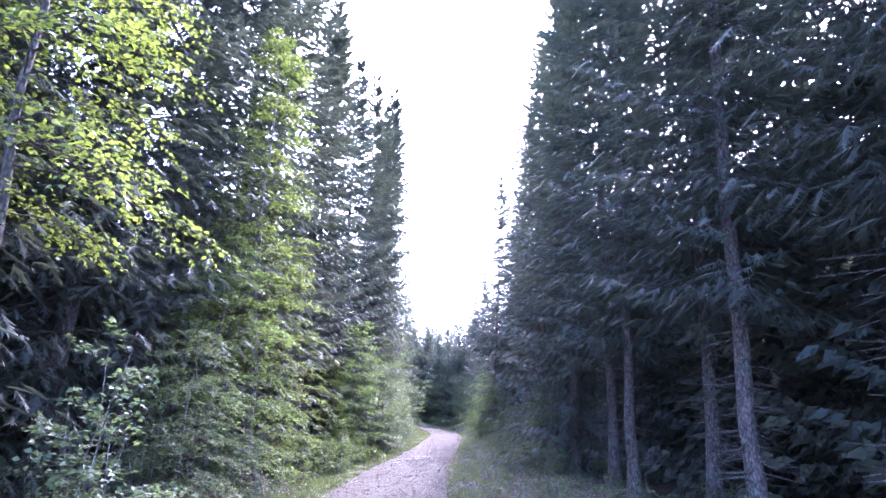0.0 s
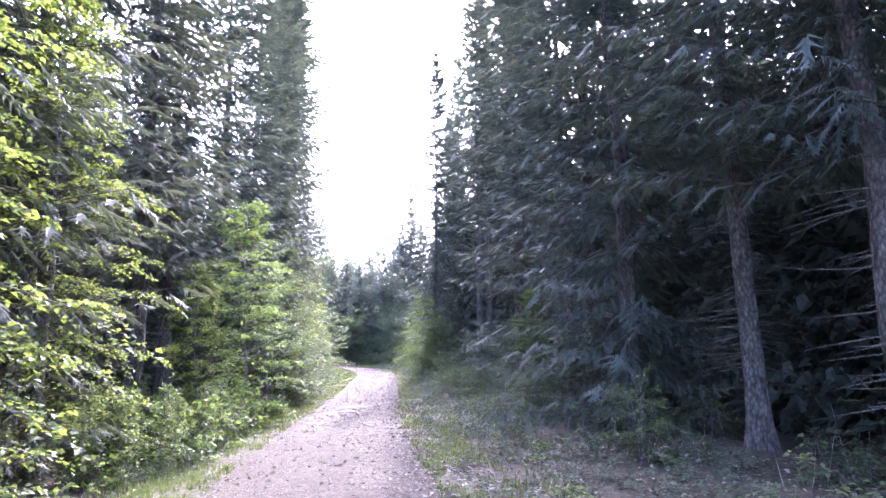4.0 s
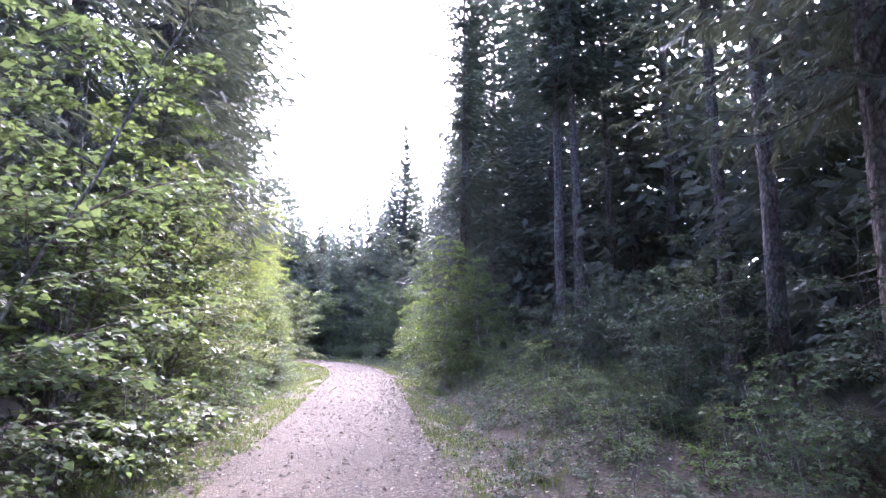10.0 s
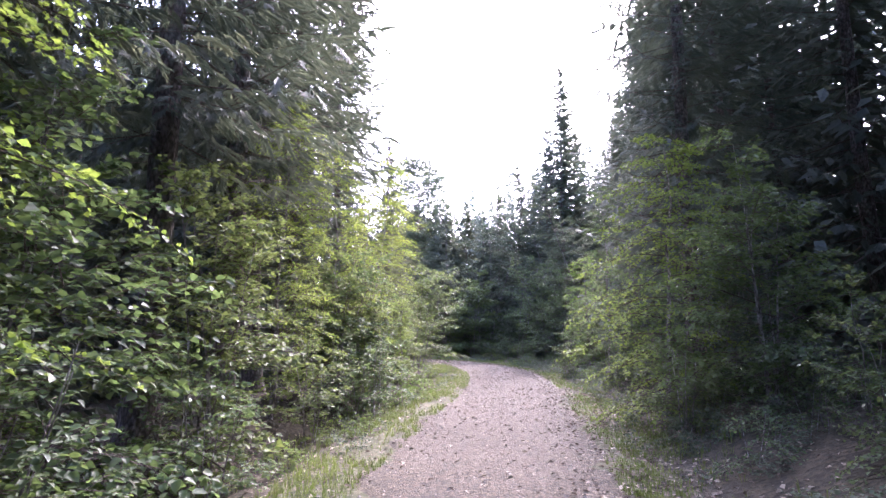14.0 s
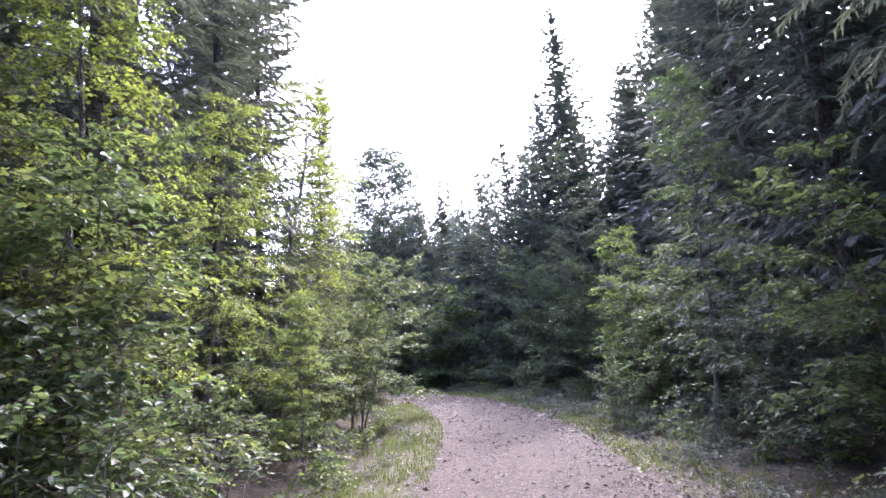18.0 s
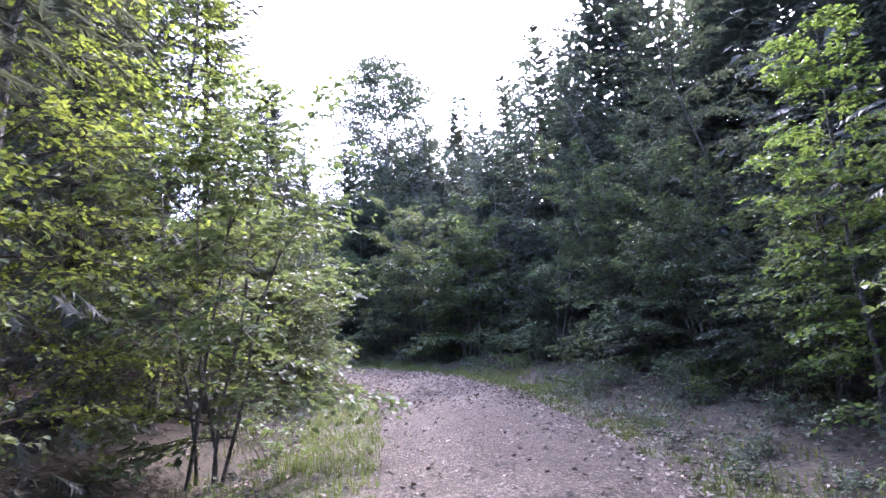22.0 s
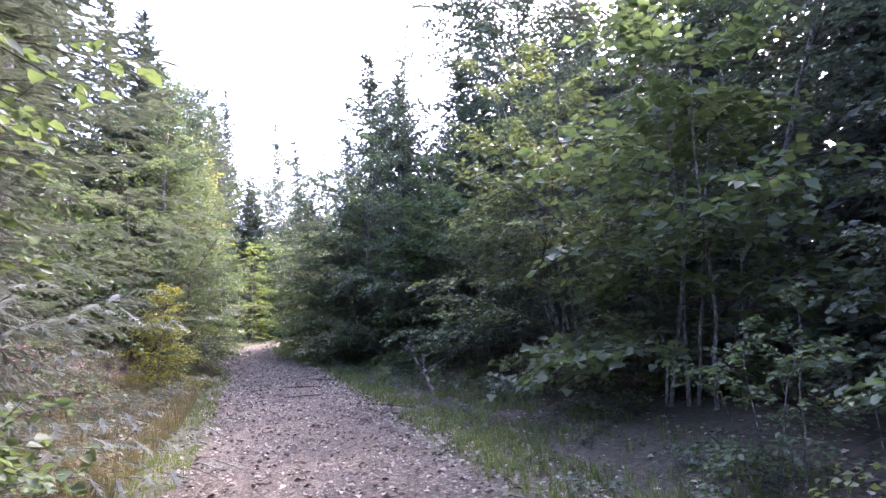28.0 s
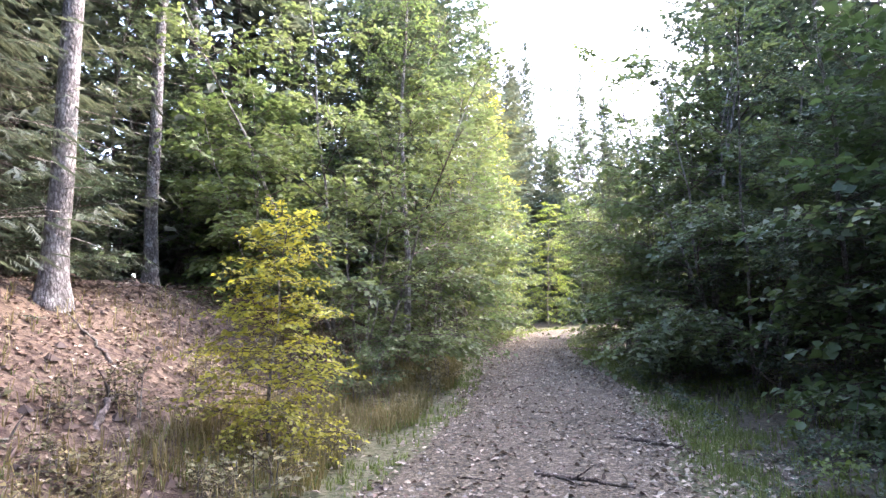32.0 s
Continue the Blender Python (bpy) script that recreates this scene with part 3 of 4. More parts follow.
# bushes and young broadleaf trees: kind, x, y, size
BUSHES = [("beech_high", -5.5, 7.5, 1.05), ("beech_tall", -4.7, 17.3, 1.0), ("sallow_low", -4.9, 11.0, 1.05), ("hazel_low", -4.4, 14.0, 0.9), ("beech_wide", -5.2, 14.2, 0.9), ("beech", -5.6, 21.3, 0.75), ("hazel_low", -5.2, 13.0, 1.2),
          ("maple", -3.8, 28.2, 1.0), ("maple", -4.6, 26.6, 0.7), ("sallow", -3.9, 32.3, 1.15), ("hazel", -4.3, 35.6, 1.25), ("sallow", -3.9, 38.6, 1.05), ("hazel", -4.2, 41.4, 1.1), ("hazel", -3.8, 44.6, 1.0), ("hazel_low", -3.0, 35.2, 1.0), ("hazel_low", -3.0, 40.2, 1.0), ("hazel_low", -3.1, 43, 0.9),
          ("beech", -4.4, 48.5, 0.65), ("hazel_low", -3.2, 47.6, 1.1), ("beech", -4.1, 53.2, 0.68), ("hazel_low", -3.2, 51.4, 1.2), ("hazel_low", -3.3, 54.6, 1.0), ("beech", -4.7, 57.2, 0.6), ("hazel", -3.8, 60.0, 0.75), ("hazel", -3.8, 64.4, 1.15), ("beech", -5.4, 62.8, 0.95), ("beech", -5.8, 66.6, 0.85),
          ("hazel", -5.2, 71.2, 1.0), ("beech", -6.5, 72.2, 0.68), ("hazel", -6.2, 72.9, 1.3), ("hazel_low", -5.2, 73.2, 1.0), ("layered", -10.6, 77.0, 0.9),
          ("beech_wide", 2.9, 48.3, 0.8), ("hazel_low", 2.8, 46.6, 0.9), ("hazel_low", 3.6, 43.0, 0.8), ("hazel", 3.8, 46.2, 0.9), ("hazel_low", 3.6, 39.5, 0.7), ("hazel_low", 3.3, 32.0, 0.8), ("hazel_low", 3.6, 27.0, 0.8), ("maple", 4.6, 29.5, 0.6), ("hazel_low", 3.4, 19.5, 0.7),
          ("birch", 3.5, 58.2, 0.78), ("hazel", 4.4, 54.2, 0.9), ("hazel", 4.3, 62.4, 0.95), ("hazel_low", 2.6, 60.8, 0.8), ("maple", 3.9, 65.0, 0.8), ("hazel", 4.4, 66.6, 0.95), ("sallow", 3.8, 70.6, 1.1), ("hazel_low", 1.2, 69.4, 0.8), ("sallow", 2.8, 74.2, 1.2), ("sallow", 1.3, 77.4, 1.2),
          ("broad_near", 5.4, 70.5, 0.75), ("broad_near", 4.2, 75.0, 0.8), ("broad_near", 2.2, 79.5, 1.0), ("hazel_far", -1.6, 80.6, 1.45), ("sallow", -3.9, 83.8, 1.45), ("broad_near", -0.9, 84.6, 1.1), ("broad_tall", -7.8, 96.5, 0.94), ("broad_near", -4.2, 88.4, 0.82), ("broad_near", -9.2, 94.4, 1.0), ("broad", 0.8, 95.0, 0.9), ("tall_birch", -14.4, 97.1, 1.0), ("tall_birch", -12.9, 97.8, 0.92), ("tall_birch", -15.9, 98.6, 0.85), ("layered", -4.7, 11.4, 0.7), ("sallow_low", -4.3, 8.2, 1.2), ("beech", -4.0, 40.2, 0.8), ("hazel", -3.9, 52.2, 0.9), ("broad", -2.8, 99.0, 1.1),
          ("sallow", -7.0, 86.9, 1.35), ("hazel_far", -9.2, 89.6, 1.45), ("sallow", -12.2, 91.6, 1.3), ("broad_near", -10.4, 90.4, 0.66), ("sallow", -13.9, 93.0, 1.75), ("broad_near", -16.6, 95.9, 0.68), ("broad_near", -19.8, 98.6, 0.72), ("broad_near", -12.6, 95.0, 0.7), ("hazel_far", -15.6, 94.6, 1.55), ("sallow", -19.2, 98.6, 1.5), ("broad", -12.6, 98.6, 0.95), ("broad", -17.5, 102.0, 0.8), ("hazel_far", -22.0, 103.0, 1.5), ("hazel_far", -22.5, 109.5, 1.6),
          ("sallow", -17.6, 86.2, 1.5), ("birch", -19.4, 88.6, 1.3), ("broad", -22.4, 88.4, 0.92), ("broad", -25.0, 90.2, 0.98), ("broad", -27.6, 94.6, 1.0), ("broad", -30.6, 98.4, 1.05), ("birch", -24.4, 95.2, 1.25), ("birch", -28.4, 99.6, 1.3), ("sallow", -20.9, 90.6, 1.6), ("hazel_far", -23.6, 94.0, 1.5), ("autumn", -25.3, 92.2, 1.2), ("hazel_far", -27.0, 98.0, 1.5), ("birch", -29.0, 101.0, 1.1), ("autumn", -32.4, 104.0, 1.4), ("beech", -30.0, 106.0, 0.7), ("beech", -30.5, 110.0, 0.8), ("hazel_far", -29.5, 114.0, 1.6), ("beech", -27.0, 119.0, 0.9), ("autumn", -31.5, 118, 0.9),
          ("broad", -37.0, 114.5, 1.1), ("broad", -34.0, 117.5, 1.15), ("broad", -39.5, 110.5, 1.1), ("broad", -31.0, 122.0, 1.2), ("hazel_far", -32.0, 112.5, 1.9), ("hazel_low", -1.1, 77.2, 0.8), ("maple", -3.3, 57.8, 0.5), ("hazel", -4.0, 51.6, 0.9), ("hazel_low", -3.0, 49.6, 1.0),
          ("shade_bush", 4.4, 23.6, 0.9), ("shade_bush", 4.6, 26.4, 0.8), ("shade_bush", 4.3, 30.4, 0.8), ("shade_bush", 5.4, 32.6, 1.0), ("shade_bush", 4.3, 35.6, 0.8), ("shade_bush", 5.8, 36.6, 1.0), ("shade_bush", 4.9, 39.8, 0.9), ("shade_bush", 6.4, 41.8, 1.0), ("shade_bush", 4.9, 43.2, 0.8), ("shade_bush", 4.6, 48.8, 1.0), ("shade_bush", 5.2, 52.0, 1.1),
          ("shade_bush", 4.4, 56.4, 1.0), ("shade_bush", 5.0, 60.2, 1.1), ("shade_bush", 4.2, 68.4, 1.0), ("shade_bush", 3.2, 72.8, 1.1), ("shade_bush", 0.9, 78.4, 1.1), ("shade_bush", -2.2, 82.6, 1.1), ("shade_bush", -5.4, 85.6, 1.0), ("shade_bush", -8.0, 88.4, 0.9), ("shade_bush", -10.6, 90.6, 1.0), ("shade_bush", -13.6, 93.2, 1.1), ("shade_bush", -16.8, 96.4, 1.1),
          ("shade_bush", -17.9, 81.0, 0.8), ("hazel_far", -19.6, 85.0, 1.2), ("shade_bush", -20.6, 81.4, 1.1), ("hazel_far", -22.0, 85.6, 1.4), ("broad", -23.0, 82.8, 0.8), ("broad", -21.5, 78.6, 0.85), ("broad", -19.0, 75.6, 0.85), ("broad", -16.4, 72.8, 0.9), ("broad", -12.8, 73.4, 0.8), ("broad", -25.5, 88.0, 0.9),
          ("yellow_sapling", -13.3, 82.5, 1.0), ("sallow_low", -15.4, 84.8, 0.6), ("hazel_low", -16.2, 85.6, 0.6)]
STICKS = [(((-11.6, 86.0, 0.03), (-11.0, 86.15, 0.035), (-10.1, 86.04, 0.03)), 0.027, 2), (((-11.42, 83.4, 0.03), (-11.1, 83.55, 0.03)), 0.012, 0), (((-11.05, 84.0, 0.03), (-10.6, 84.2, 0.035), (-10.25, 84.35, 0.03)), 0.02, 1), (((-11.1, 84.09, 0.03), (-10.5, 84.05, 0.03)), 0.018, 1), (((-9.6, 82.2, 0.03), (-9.2, 82.6, 0.035), (-9.1, 82.9, 0.03)), 0.016, 1), (((-7.2, 81.6, 0.03), (-6.8, 81.5, 0.035), (-6.3, 81.55, 0.03)), 0.018, 2),
          (((-14.9, 87.6, 0.03), (-15.2, 88.1, 0.05), (-15.3, 88.5, 0.03)), 0.015, 2), (((-9.5, 84.2, 0.03), (-8.8, 83.9, 0.04), (-8.1, 83.5, 0.03)), 0.014, 2), (((-6.3, 80.6, 0.03), (-6.0, 80.7, 0.03)), 0.012, 0)]
TANGLE = ((-6.9, 83.7, 0.02), (-7.5, 84.6, 0.32), (-8.0, 85.2, 0.62), (-8.4, 85.6, 0.95))
POLE = ((-11.0, 90.0, 0.03), (-12.0, 90.8, 0.40), (-13.0, 91.6, 0.78))
ROOT = ((-13.6, 80.9, -0.03), (-13.9, 81.05, 0.10), (-14.2, 81.2, 0.02), (-14.45, 81.15, -0.05))
BANK_ROOTS = [((-11.2, 78.4, 0.0), (-11.7, 78.75, 0.04), (-12.4, 78.9, -0.02)), ((-12.2, 79.7, -0.02), (-12.8, 79.9, 0.05), (-13.2, 80.3, -0.02)), ((-12.8, 78.0, -0.02), (-13.4, 78.5, 0.05), (-14.1, 78.5, -0.02)),
              ((-14.8, 81.4, -0.02), (-15.3, 81.2, 0.05), (-16.2, 81.0, 0.10)), ((-13.0, 81.4, -0.02), (-13.4, 81.9, 0.04), (-13.9, 82.0, -0.02))]

# ---- the lie of the land ----
LINE = np.array(ROAD_LINE, float)


def smooth_line(p, n=700):
    """A smooth curve through the road's middle points."""
    k = len(p)
    t = np.linspace(0, k - 1.001, n)
    i = t.astype(int)
    f = (t - i)[:, None]
    g = lambda j: p[np.clip(j, 0, k - 1)]
    a, b, c, d = g(i - 1), g(i), g(i + 1), g(i + 2)
    return 0.5 * ((2 * b) + (c - a) * f + (2 * a - 5 * b + 4 * c - d) * f ** 2 + (3 * b - a - 3 * c + d) * f ** 3)


MID = smooth_line(LINE)
STEP = np.r_[0, np.cumsum(np.linalg.norm(np.diff(MID, axis=0), axis=1))]
TAN = unit(np.gradient(MID, axis=0))
Z_S, Z_H = np.array(RISE, float).T


def road_coords(x, y):
    """Distance along the road and across it (left is negative) of arrays of places."""
    p = np.c_[np.ravel(x), np.ravel(y)]
    s, d = np.empty(len(p)), np.empty(len(p))
    for a in range(0, len(p), 20000):
        q = p[a:a + 20000]
        r = q[:, None] - MID[None]
        i = np.argmin((r ** 2).sum(-1), 1)
        r = q - MID[i]
        along = (r * TAN[i]).sum(-1)
        cross = TAN[i, 0] * r[:, 1] - TAN[i, 1] * r[:, 0]
        s[a:a + 20000] = STEP[i] + along
        d[a:a + 20000] = -cross
    return s.reshape(np.shape(x)), d.reshape(np.shape(x))


def bumps(x, y):
    return (0.5 * np.sin(x * 1.7 + 1.3 * np.sin(y * 0.9)) * np.sin(y * 1.3 + 0.7) + 0.3 * np.sin(x * 3.9 + y * 2.1) * np.sin(y * 3.3 - x * 1.1)
            + 0.2 * np.sin(7.3 * x - 4.1 * y) * np.sin(6.1 * y + 2.7 * x))


def step01(v, a, b):
    u = np.clip((v - a) / (b - a), 0, 1)
    return u * u * (3 - 2 * u)


def height_at(x, y):
    x, y = np.asarray(x, float), np.asarray(y, float)
    s, d = road_coords(x, y)
    z = np.interp(s, Z_S, Z_H)
    a = np.abs(d)
    z = z - 0.03 * step01(a, 0.3, 1.5) - 0.07 * step01(a, 1.6, 2.4) + 0.035 * bumps(x, y) * step01(a, 1.4, 2.6)
    forest = step01(a, 2.2, 5.0)
    z = z + 0.18 * forest + 0.12 * bumps(x * 0.4, y * 0.4) * forest
    ditch = np.exp(-((d + 3.4) / 0.75) ** 2) * step01(s, 62, 68) * (1 - step01(s, 128, 134))
    z = z - 0.28 * ditch
    left_bank = step01(-d, 2.2, 7.5) * step01(s, BANK_S[0], BANK_S[0] + 3) * (1 - step01(s, BANK_S[1], BANK_S[1] + 4)) * (1 - step01(-d, 15, 26))
    z = z + 1.8 * left_bank + 0.16 * left_bank * bumps(x * 1.3 + 3, y * 1.3) + 0.05 * left_bank * bumps(x * 4.1, y * 4.1)
    right_mound = step01(d, 2.0, 4.2) * step01(s, 92, 98) * (1 - step01(s, 106, 112))
    z = z + 0.55 * right_mound
    return z


def z_at(x, y):
    return float(height_at(np.array([x]), np.array([y]))[0])


def spaced(lo, hi, fine, far):
    """Even steps between lo and hi, then ever wider ones out to far on both sides."""
    v = list(np.arange(lo, hi, fine))
    a, g = v[0], fine
    low = []
    while a > -far:
        g *= 1.28
        a -= g
        low.append(a)
    a, g = v[-1], fine
    high = []
    while a < far + hi:
        g *= 1.28
        a += g
        high.append(a)
    return np.array(low[::-1] + v + high)


gx, gy = spaced(-22, 8, 0.30, 1500), spaced(4, 104, 0.30, 1500)
X, Y = np.meshgrid(gx, gy, indexing="ij")
Zg = height_at(X, Y)
nx, ny = len(gx), len(gy)
idx = np.arange(nx * ny).reshape(nx, ny)
quads = np.stack([idx[:-1, :-1], idx[1:, :-1], idx[1:, 1:], idx[:-1, 1:]], -1).reshape(-1, 4)
ground_mesh = mesh_from("ground", np.stack([X, Y, Zg], -1).reshape(-1, 3), quads, FLOOR, True)
for extra in (BANK, VERGE):
    ground_mesh.materials.append(extra)
cx, cy = (X[:-1, :-1] + X[1:, 1:]) / 2, (Y[:-1, :-1] + Y[1:, 1:]) / 2
cs, cd = road_coords(cx, cy)
ragged = 0.35 * bumps(cx * 2.3, cy * 2.3) + 0.2 * np.sin(cx * 9.1 + cy * 7.7)
soil = np.zeros(cx.shape, dtype=np.int32)
soil[(cd > -2.5 - ragged) & (cd < 2.05 + ragged)] = 2
soil[(cd < -2.5 - ragged) & (cd > -9.5 + 3 * ragged) & (cs > BANK_S[0] - 1 + ragged) & (cs < BANK_S[1] - 2)] = 1
ground_mesh.polygons.foreach_set("material_index", soil.ravel())
ground = tagged(new("ground", ground_mesh),
                "dark forest floor of soil and leaf litter", "ground", kind="structure")

# the gravel road, laid a little above the ground, with ragged edges
rng = np.random.default_rng(5)
keep_s = np.flatnonzero(STEP < STEP[-1] - 2)[::1]
cols = np.linspace(-1, 1, 13)
edge_l = HALF_L + 0.16 * np.interp(STEP, np.arange(0, STEP[-1] + 1, 0.45), rng.normal(0, 1, int(STEP[-1] / 0.45) + 3)[:len(np.arange(0, STEP[-1] + 1, 0.45))])
edge_r = HALF_R + 0.16 * np.interp(STEP, np.arange(0, STEP[-1] + 1, 0.45), rng.normal(0, 1, len(np.arange(0, STEP[-1] + 1, 0.45))))
NORM = np.c_[TAN[:, 1], -TAN[:, 0]]
off = np.where(cols[None] < 0, cols[None] * edge_l[:, None], cols[None] * edge_r[:, None])
RX, RY = MID[:, 0:1] + NORM[:, 0:1] * off, MID[:, 1:2] + NORM[:, 1:2] * off
RZ = height_at(RX, RY) + 0.022 - 0.03 * np.abs(cols[None]) ** 6 + 0.012 * bumps(RX * 2, RY * 2)
ridx = np.arange(RX.size).reshape(RX.shape)
rq = np.stack([ridx[:-1, :-1], ridx[:-1, 1:], ridx[1:, 1:], ridx[1:, :-1]], -1).reshape(-1, 4)
tagged(new("road", mesh_from("road", np.stack([RX, RY, RZ], -1).reshape(-1, 3), rq, ROAD, True)), "pale pinkish-grey gravel forest track with leaf litter", "road", kind="structure")

# ---- trees and shrubs ----
def place(proto, x, y, turn=0.0, size=1.0, sink=0.0, tall=1.0, wide=1.0):
    """A copy of a plant, standing on the ground at (x, y)."""
    ob = copy_thing(proto, Matrix.Identity(4))
    ob.matrix_basis = Matrix.Translation((x, y, z_at(x, y) - sink)) @ Matrix.Rotation(turn, 4, "Z") @ Matrix.Diagonal((size * wide, size * wide, size * tall, 1))
    return ob


def retire(protos):
    """Takes the patterns themselves out of the scene; only their placed copies stay."""
    for p in protos:
        for o in list(p.children_recursive) + [p]:
            bpy.data.objects.remove(o)


SPRUCE = [tagged(spruce("spruce_tree", 11 + i, 25, 3.9, 0.02, 52, 6, 18, 14, spray=0.075, sliver=0.016, hang=0.9, short=0.85), "tall dark green spruce with drooping branches to the ground", "tree", "forest spruces") for i in range(3)]
SPRUCE += [tagged(spruce("tall_spruce", 31 + i, 25, 3.2, 0.34, 36, 6, 14, 6, short=0.75, dead=60, trunk_r=0.165, spray=0.10, sliver=0.036, hang=0.8, bark=b), "tall spruce with bare lower trunk and dry dead branches", "tree", "forest spruces") for i, b in enumerate((BARK, BARK_PALE))]
SPRUCE += [tagged(spruce("fine_spruce", 41 + i, 25, 3.9, 0.015, 50, 6, 22, 14, spray=0.06, sliver=0.012, hang=0.8, short=0.8), "tall spruce with fine hanging needle sprays beside the track", "tree", "forest spruces") for i in range(2)]
SPRUCE += [tagged(spruce("edge_spruce", 45 + i, 26, 3.7, 0.17, 46, 6, 19, 14, spray=0.085, sliver=0.016, hang=0.9, dead=24, short=0.85), "tall spruce with hanging boughs above the bushes", "tree", "forest spruces") for i in range(2)]
BARE = [tagged(spruce("shade_spruce", 65 + i, 25, 3.9, 0.17, 48, 6, 21, 16, spray=0.06, sliver=0.012, hang=0.9, short=0.9, dead=110, trunk_r=0.17), "tall spruce in deep shade with dry dead branches below", "tree", "forest spruces") for i in range(2)]
SPRUCE += [tagged(spruce("dense_spruce", 57 + i, 25, 4.0, 0.02, 56, 6, 12, 7, spray=0.24, sliver=0.036, hang=0.8, short=0.8), "dense dark spruce crowded among others at the bend", "tree", "forest spruces") for i in range(2)] + BARE
SPRUCE_FAR = [tagged(spruce("background_spruce", 51 + i, 24, 4.0, 0.02, 46, 5, 11, 2, dead=8, spray=0.23, sliver=0.065, hang=1.0), "dark spruce standing deep in the forest", "tree", "background spruces") for i in range(3)]

THICKET = [tagged(spruce("young_spruce", 61 + i, 10, 3.3, 0.0, 26, 6, 15, 3, spray=0.19, sliver=0.055, hang=1.0, short=0.8), "dense young spruce in the forest shade", "tree", "young spruces") for i in range(2)]


def kinds():
    edge = "track-side bushes"
    young = "young broadleaf trees"
    k = {}
    k["hazel"] = [tagged(broadleaf("hazel_bush", 71 + i, 4.3, 1.9, 0.13, 60, 12, 19, 0.088, LEAF, stems=5, rise=0.7, fine=True), "leafy green multi-stemmed hazel bush beside the track", "bush", edge) for i in range(3)]
    k["hazel_far"] = [tagged(broadleaf("hazel_bush", 171 + i, 4.3, 1.9, 0.05, 60, 12, 15, 0.13, LEAF, stems=5, rise=0.7), "leafy green multi-stemmed hazel bush beside the track", "bush", edge) for i in range(2)]
    k["hazel_low"] = [tagged(broadleaf("low_bush", 76 + i, 1.8, 1.1, 0.03, 32, 8, 14, 0.066, LEAF, stems=5, rise=0.8, fine=True), "low green leafy bush at the track edge", "bush", edge) for i in range(2)]
    k["sallow"] = [tagged(broadleaf("sallow_bush", 91 + i, 5.0, 2.1, 0.04, 66, 13, 24, 0.082, LEAF_GREY, stems=6, rise=0.8), "grey-green sallow bush with many thin stems", "bush", edge) for i in range(2)]
    k["sallow_low"] = [tagged(broadleaf("sallow_shrub", 95, 2.3, 1.2, 0.04, 34, 9, 12, 0.08, LEAF_GREY, stems=5, rise=0.9), "small pale grey-green shrub in the verge", "bush", edge)]
    k["beech"] = [tagged(broadleaf("beech_tree", 81 + i, 10.0, 2.7, 0.06, 76, 15, 22, 0.088, LEAF_BRIGHT, rise=0.35, droop=0.30), "young sunlit yellow-green beech with layered flat branches", "tree", young) for i in range(2)]
    k["beech_tall"] = [tagged(broadleaf("beech_sapling", 84, 13.0, 2.1, 0.04, 110, 13, 20, 0.09, LEAF_BRIGHT, rise=0.35, droop=0.30), "tall narrow sunlit beech with yellow-green leaves", "tree", young)]
    k["beech_wide"] = [tagged(broadleaf("spreading_beech", 86, 6.5, 2.6, 0.05, 56, 15, 20, 0.088, LEAF_BRIGHT, rise=0.25, droop=0.35), "spreading young beech with drooping flat sprays", "tree", young)]
    k["maple"] = [tagged(broadleaf("young_maple", 88, 6.2, 1.7, 0.08, 52, 12, 16, 0.105, LEAF_BRIGHT, rise=0.6), "young bright green maple at the forest edge", "tree", young)]
    k["birch"] = [tagged(broadleaf("young_birch", 97, 8.5, 2.0, 0.05, 74, 12, 14, 0.085, LEAF, rise=0.7, droop=0.35), "young birch with fine hanging foliage", "tree", young)]
    # trees and bushes in shade: the shade is already in their leaf colour
    k["broad_tall"] = [tagged(broadleaf("tall_broadleaf_tree", 99, 20.5, 6.6, 0.10, 210, 18, 26, 0.20, LEAF_DARK, rise=0.5, droop=0.12, dome=True), "tall broadleaf tree rising behind the bend", "tree", young)]
    k["tall_birch"] = [tagged(broadleaf("tall_birch", 151, 15.5, 2.4, 0.15, 80, 10, 9, 0.12, LEAF_DARK, rise=1.0, droop=0.12, bark=BARK_PALE), "tall thin birch with a sparse crown and pale stem", "tree", young)]
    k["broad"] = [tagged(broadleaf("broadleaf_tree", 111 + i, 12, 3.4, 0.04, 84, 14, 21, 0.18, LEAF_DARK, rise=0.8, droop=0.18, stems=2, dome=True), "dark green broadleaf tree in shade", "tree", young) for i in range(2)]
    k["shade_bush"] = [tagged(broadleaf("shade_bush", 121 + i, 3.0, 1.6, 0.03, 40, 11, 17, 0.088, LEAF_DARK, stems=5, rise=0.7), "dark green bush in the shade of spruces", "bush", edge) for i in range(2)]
    # duller leaf than the lit beeches have, its shade put into the colour
    k["layered"] = [tagged(broadleaf("layered_beech", 131, 5.0, 2.4, 0.04, 50, 14, 18, 0.075, LEAF, rise=0.2, droop=0.35), "shaded young beech with drooping layered branches", "tree", young)]
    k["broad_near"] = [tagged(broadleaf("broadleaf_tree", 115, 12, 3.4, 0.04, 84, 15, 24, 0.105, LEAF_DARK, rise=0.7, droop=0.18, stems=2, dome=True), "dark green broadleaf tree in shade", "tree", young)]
    k["beech_high"] = [tagged(broadleaf("beech_tree", 141, 10.5, 2.9, 0.33, 64, 15, 22, 0.088, LEAF_BRIGHT, rise=0.3, droop=0.32, bark=BARK), "young sunlit beech with a bare lower stem", "tree", young)]
